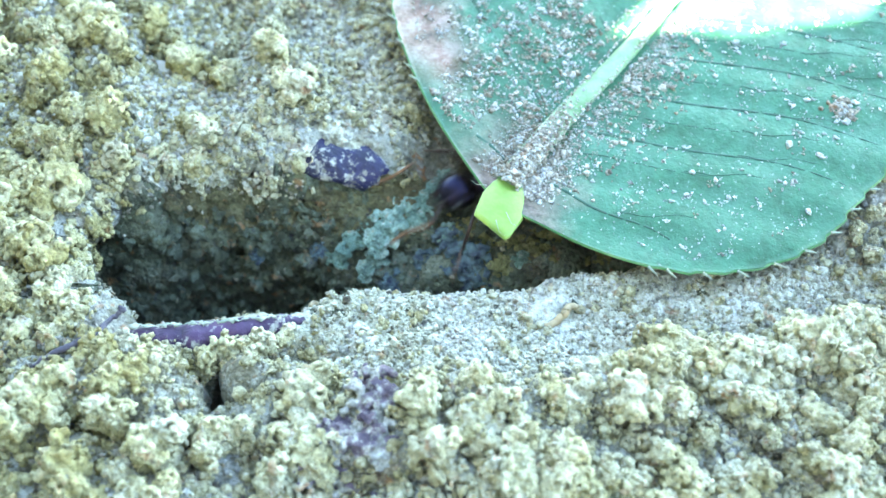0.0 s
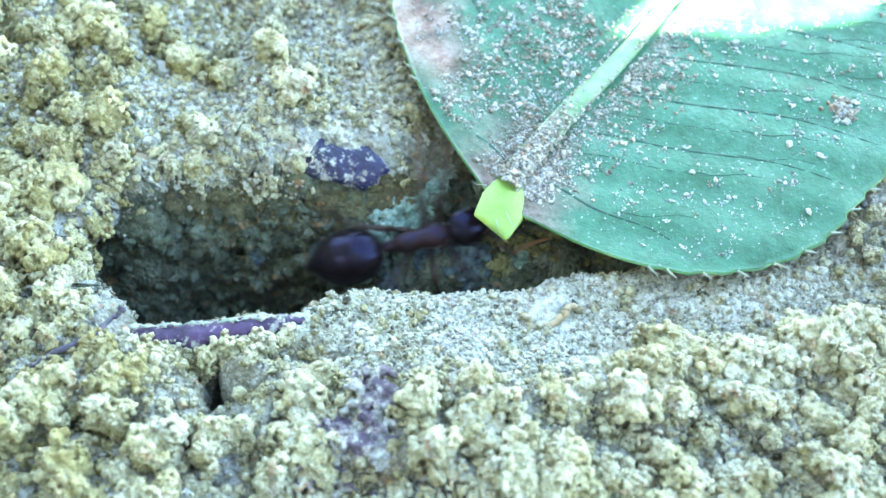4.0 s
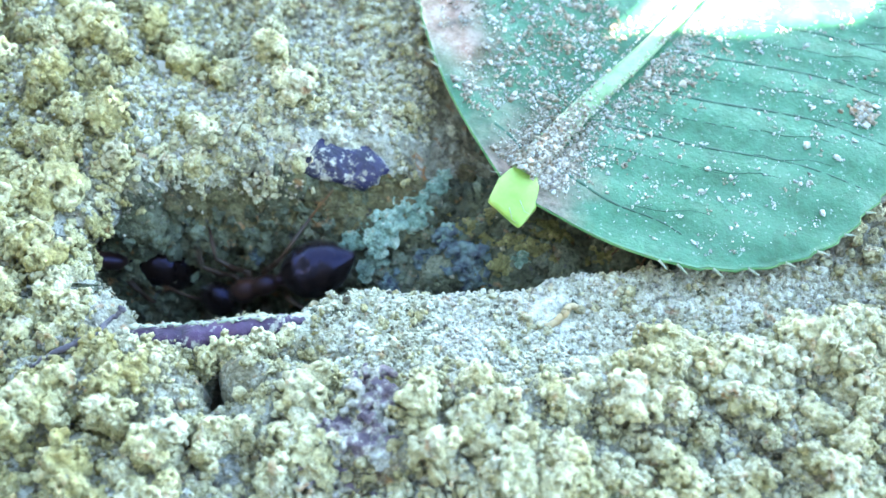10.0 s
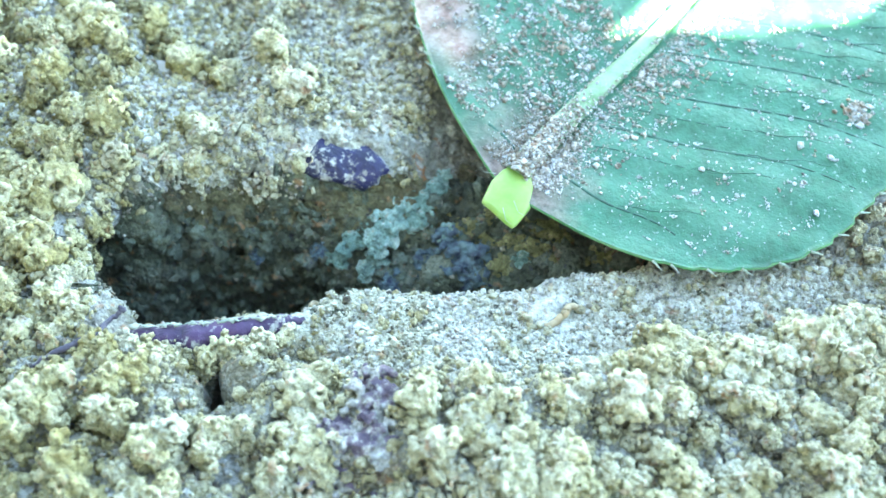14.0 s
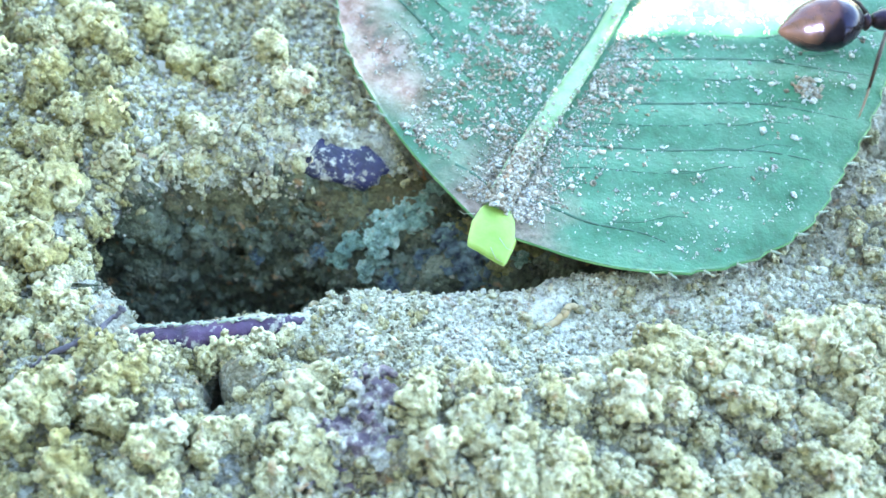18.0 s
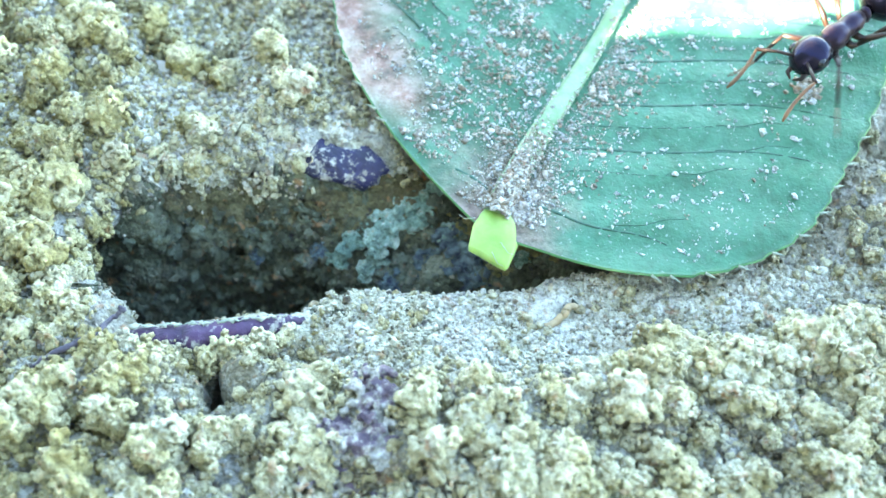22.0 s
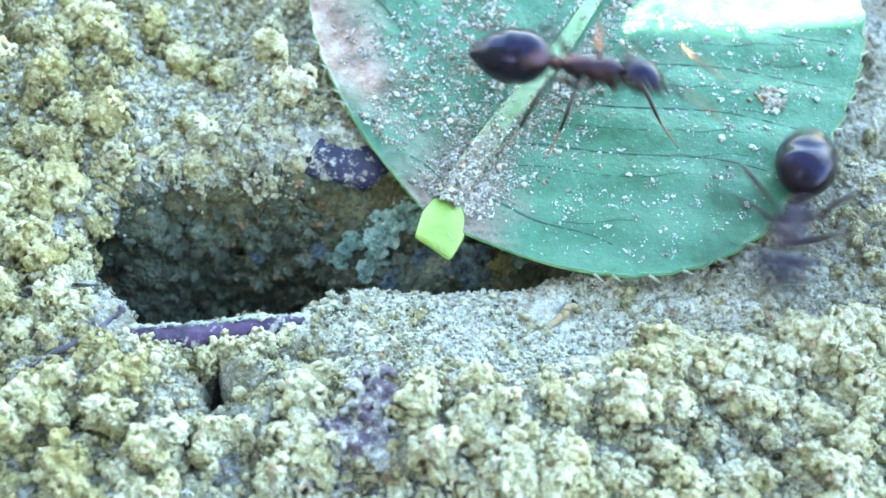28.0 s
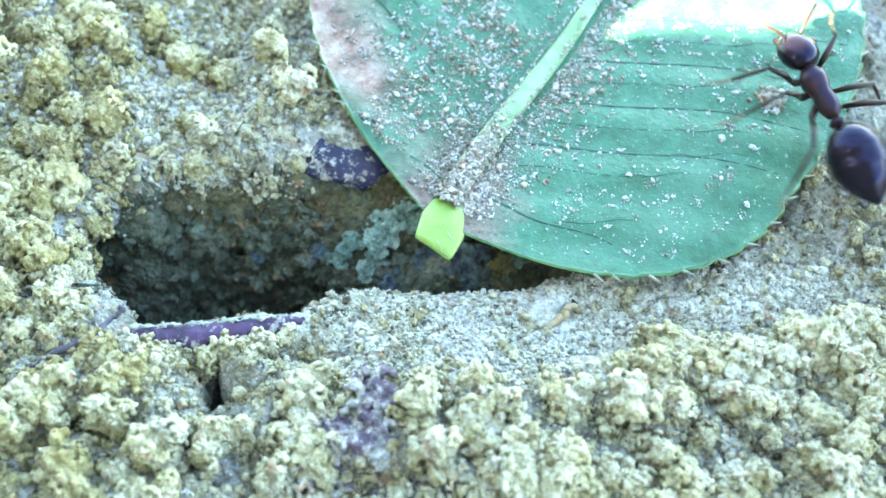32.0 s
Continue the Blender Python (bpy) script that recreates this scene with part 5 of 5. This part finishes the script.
    walk(ant, [
        (0, at(5.80, 2.50, -0.35, 0, -0, 180)),
        (18.2, at(5.80, 2.50, -0.35, 0, -0, 180)),
        (18.6, at(2.08, 1.81, -0.15, -9, -3, -172)),
        (18.8, at(0.45, 1.82, -0.13, -10, -6, 159)),
        (18.9, at(-1.34, 1.94, 0.64, -24, -26, 153)),
        (19, at(-1.58, 2.63, 0.67, -7, -27, 138)),
        (19.1, at(-1.87, 2.85, 0.79, -4, -21, 131)),
        (19.2, at(-2.10, 3.18, 0.87, 4, -12, 115)),
        (19.3, at(-2.83, 4.53, 0.63, 10, 8, 112)),
        (19.4, at(-3.01, 4.91, 0.55, 8, 10, 104)),
        (19.5, at(-3.34, 5.15, 0.58, 5, 9, 96)),
        (19.6, at(-3.28, 5.11, 0.57, 6, 9, 98)),
        (19.75, at(-3.51, 8.38, 0.77, -2, -13, 95)),
        (20, at(-3.88, 12.75, 0.66, 13, 3, 96)),
        (32, at(-3.88, 12.75, 0.66, 13, 3, 96)),
    ])
    stepping(ant, 18.2, 20)
    ant = ants[12]
    walk(ant, [
        (0, at(16.30, 5.50, 1.57, -0, -0, -163)),
        (21.2, at(16.30, 5.50, 1.57, -0, -0, -163)),
        (21.7, at(9.80, 4.58, 2.10, 14, -0, -143)),
        (21.8, at(9.29, 4.71, 2.10, 13, -0, -140)),
        (22, at(9.29, 4.71, 2.10, 13, -0, -140)),
        (22.1, at(9.04, 4.46, 2.00, 13, -0, -143)),
        (22.2, at(8.66, 4.15, 1.90, 14, -0, -144)),
        (22.3, at(8.39, 3.90, 1.80, 13, -0, -140)),
        (22.4, at(7.77, 3.46, 1.57, 0, -0, -118)),
        (22.5, at(7.70, 3.03, 1.57, 0, -0, -110)),
        (22.6, at(7.43, 3.08, 1.57, 0, -0, -110)),
        (22.7, at(7.43, 2.89, 1.57, 0, -0, -111)),
        (22.8, at(7.33, 2.90, 1.57, 0, -0, -108)),
        (22.9, at(7.28, 2.41, 1.57, 0, -0, -102)),
        (23, at(7.58, 1.70, 1.57, 0, -0, -96)),
        (23.1, at(7.41, 1.60, 1.57, 0, -0, -97)),
        (23.2, at(7.66, 1.07, 1.57, 0, -0, -102)),
        (23.3, at(7.73, 1.15, 1.57, 0, -0, -106)),
        (23.4, at(7.92, 1.42, 1.57, 0, -0, -116)),
        (23.6, at(7.90, 1.42, 1.57, 0, -0, -112)),
        (23.7, at(7.40, 1.40, 1.57, 0, -0, -132)),
        (23.8, at(5.73, 1.24, 1.57, 0, -0, -164)),
        (23.9, at(5.81, 1.30, 1.57, 0, -0, -160)),
        (24, at(5.31, 0.88, 1.57, 0, -0, -176)),
        (24.1, at(5.27, 0.79, 1.57, 0, -0, 180)),
        (24.2, at(4.86, 0.59, 1.57, 0, -0, 176)),
        (24.3, at(4.74, 0.45, 1.57, 0, -0, 163)),
        (24.4, at(4.77, 0.51, 1.57, 0, -0, 161)),
        (24.5, at(3.96, 0.36, 1.57, 0, -0, 160)),
        (24.6, at(3.36, 0.51, 1.57, 0, -0, 156)),
        (24.7, at(3.35, 0.72, 1.57, 0, -0, 148)),
        (24.8, at(2.90, 1.93, 1.57, 0, -0, 146)),
        (24.9, at(2.88, 1.97, 1.57, 0, -0, 142)),
        (25, at(2.68, 2.03, 1.57, 0, -0, 149)),
        (25.2, at(2.66, 1.97, 1.57, 0, -0, 145)),
        (25.3, at(2.57, 2.27, 1.57, 0, -0, 153)),
        (25.4, at(2.16, 2.26, 1.57, 0, -0, 179)),
        (25.5, at(1.94, 1.62, 1.57, 0, -0, -172)),
        (25.9, at(1.31, 2.05, 1.57, 0, -0, 158)),
        (26.4, at(0.95, 2.95, 1.57, 0, -0, 115)),
        (26.9, at(1.46, 4.20, 1.57, 0, -0, 82)),
        (27.3, at(2.00, 4.31, 1.57, 0, -0, 64)),
        (27.5, at(2.01, 3.81, 2.20, -11, -0, 51)),
        (27.7, at(2.21, 3.83, 2.20, -13, -0, 42)),
        (27.9, at(2.21, 3.87, 2.20, -13, -0, 38)),
        (28, at(2.93, 3.38, 2.20, -16, -0, -11)),
        (28.1, at(3.12, 2.82, 2.20, -16, -0, -16)),
        (28.2, at(3.70, 2.47, 2.20, -17, -0, -7)),
        (28.3, at(3.73, 2.47, 2.20, -17, -0, -6)),
        (28.4, at(3.96, 2.85, 1.57, 0, -0, 0)),
        (28.5, at(5.31, 3.08, 1.57, 0, -0, 21)),
        (28.6, at(6.60, 3.01, 1.57, 0, -0, 19)),
        (28.7, at(7.40, 3.05, 1.57, 0, -0, 24)),
        (28.8, at(8.65, 3.56, 1.57, 0, -0, 30)),
        (28.9, at(8.91, 3.40, 1.57, 0, -0, 20)),
        (29.1, at(8.73, 3.43, 1.57, 0, -0, 25)),
        (29.2, at(8.89, 4.09, 1.57, 0, -0, 35)),
        (29.3, at(10.58, 4.51, 1.57, 0, -0, 26)),
        (29.6, at(16.91, 5.74, 1.57, 0, -0, 21)),
        (32, at(16.91, 5.74, 1.57, 0, -0, 21)),
    ])
    stepping(ant, 21.2, 29.6)
    ant = ants[13]
    walk(ant, [
        (0, at(-11.30, -0.20, -6.00, 0, -0, 0)),
        (21.7, at(-11.30, -0.20, -6.00, 0, -0, 0)),
        (22, at(-8.70, 0.30, -6.05, 0, 3, 0)),
        (22.3, at(-6.71, -0.23, -3.07, 62, -4, 20)),
        (22.5, at(-6.59, -0.19, -3.15, 63, -7, 18)),
        (22.8, at(-6.59, -0.19, -3.15, 63, -7, 18)),
        (23.2, at(-6.76, -0.28, -3.04, 61, -1, 21)),
        (23.6, at(-6.71, -0.25, -3.10, 61, -4, 21)),
        (23.8, at(-5.02, 0.43, -1.49, 63, -15, 9)),
        (24, at(-4.34, 0.29, -1.78, 63, -7, -4)),
        (24.2, at(-4.16, 0.25, -1.87, 63, -8, -8)),
        (24.4, at(-3.70, 0.14, -2.07, 63, 3, -7)),
        (24.5, at(-2.77, 0.19, -1.69, 58, -8, -3)),
        (24.7, at(-2.10, 0.28, -1.34, 50, -16, 1)),
        (24.85, at(-0.90, 0.43, -0.98, 39, -18, 18)),
        (25, at(0.10, 0.53, -0.78, 32, -23, 29)),
        (25.2, at(0.24, 0.58, -0.73, 31, -22, 30)),
        (25.3, at(1.62, 0.82, -0.54, 30, -7, 9)),
        (25.7, at(5.80, 2.50, -0.35, 0, -0, 0)),
        (32, at(5.80, 2.50, -0.35, 0, -0, 0)),
    ])
    stepping(ant, 21.7, 25.7)
    ant = ants[14]
    walk(ant, [
        (0, at(15.62, 1.03, 1.35, 0, -0, -172)),
        (27, at(15.62, 1.03, 1.35, 0, -0, -172)),
        (27.5, at(9.57, 0.76, 1.35, 0, -0, -165)),
        (27.6, at(9.36, 0.59, 1.35, 0, -0, -169)),
        (27.7, at(8.66, 0.30, 1.35, 0, -0, -158)),
        (27.8, at(8.12, 0.13, 1.35, 0, -0, -158)),
        (27.9, at(5.75, -0.21, 1.35, 0, -0, -152)),
        (28, at(7.50, 0.08, 1.35, 0, -0, -108)),
        (28.1, at(8.41, 0.07, 1.35, -0, -0, -36)),
        (28.2, at(8.51, 0.36, 1.35, -0, -0, -11)),
        (28.4, at(8.65, 0.33, 1.35, -0, -0, -2)),
        (28.5, at(9.75, 0.59, 1.35, -0, -0, -4)),
        (28.7, at(15.56, 0.82, 1.35, 0, -0, 3)),
        (32, at(15.56, 0.82, 1.35, 0, -0, 3)),
    ])
    stepping(ant, 27, 28.7)
    ant = ants[15]
    walk(ant, [
        (0, at(-11.30, -0.40, -6.00, 0, -0, 0)),
        (29.6, at(-11.30, -0.40, -6.00, 0, -0, 0)),
        (30, at(-7.10, -0.77, -3.82, 56, 17, 8)),
        (30.2, at(-7.07, -0.29, -2.87, 62, -3, 22)),
        (30.3, at(-6.36, -0.07, -2.90, 68, -18, 16)),
        (30.5, at(-5.58, 0.23, -2.84, 66, -23, 8)),
        (30.7, at(-4.54, 0.17, -2.44, 64, -27, 5)),
        (30.8, at(-3.66, 0.20, -1.93, 61, -19, 7)),
        (30.9, at(-2.99, 0.25, -1.60, 56, -17, 6)),
        (31, at(-2.57, 0.22, -1.53, 54, -17, 2)),
        (31.1, at(-2.12, 0.23, -1.36, 49, -21, 5)),
        (31.2, at(-1.61, 0.30, -1.17, 44, -22, 13)),
        (31.3, at(-0.93, 0.70, -0.66, 34, -30, 38)),
        (31.5, at(-0.93, 0.70, -0.66, 34, -30, 38)),
        (31.6, at(-0.12, 0.75, -0.63, 31, -20, 26)),
        (31.7, at(1.36, 0.77, -0.56, 31, -5, 7)),
        (31.95, at(5.80, 2.50, -0.35, 0, -0, 0)),
        (32, at(5.80, 2.50, -0.35, 0, -0, 0)),
    ])
    stepping(ant, 29.6, 31.95)
    ant = ants[16]
    walk(ant, [
        (0, at(15.40, -0.11, 1.57, 0, -0, 119)),
        (30.9, at(15.40, -0.11, 1.57, 0, -0, 119)),
        (31.5, at(11.02, 3.19, 1.57, 0, -0, 121)),
        (31.6, at(9.98, 3.94, 1.57, 0, -0, 118)),
        (31.7, at(8.87, 3.29, 1.85, 8, -13, 114)),
        (31.8, at(8.57, 2.85, 1.85, 7, -12, 112)),
        (31.9, at(8.31, 2.60, 1.85, 5, -12, 106)),
        (32, at(8.45, 2.53, 1.85, 7, -12, 113)),
    ])
    stepping(ant, 30.9, 32)
    # the seed scale tumbles in from the slope above
    rest = seed_scale.matrix_basis.copy()
    away = Matrix.Translation((0.3 * MM, 5.5 * MM, 0.3 * MM)) @ rest
    walk(seed_scale, [(0, away), (12.25, away), (12.5, rest), (32.0, rest)])


motions()
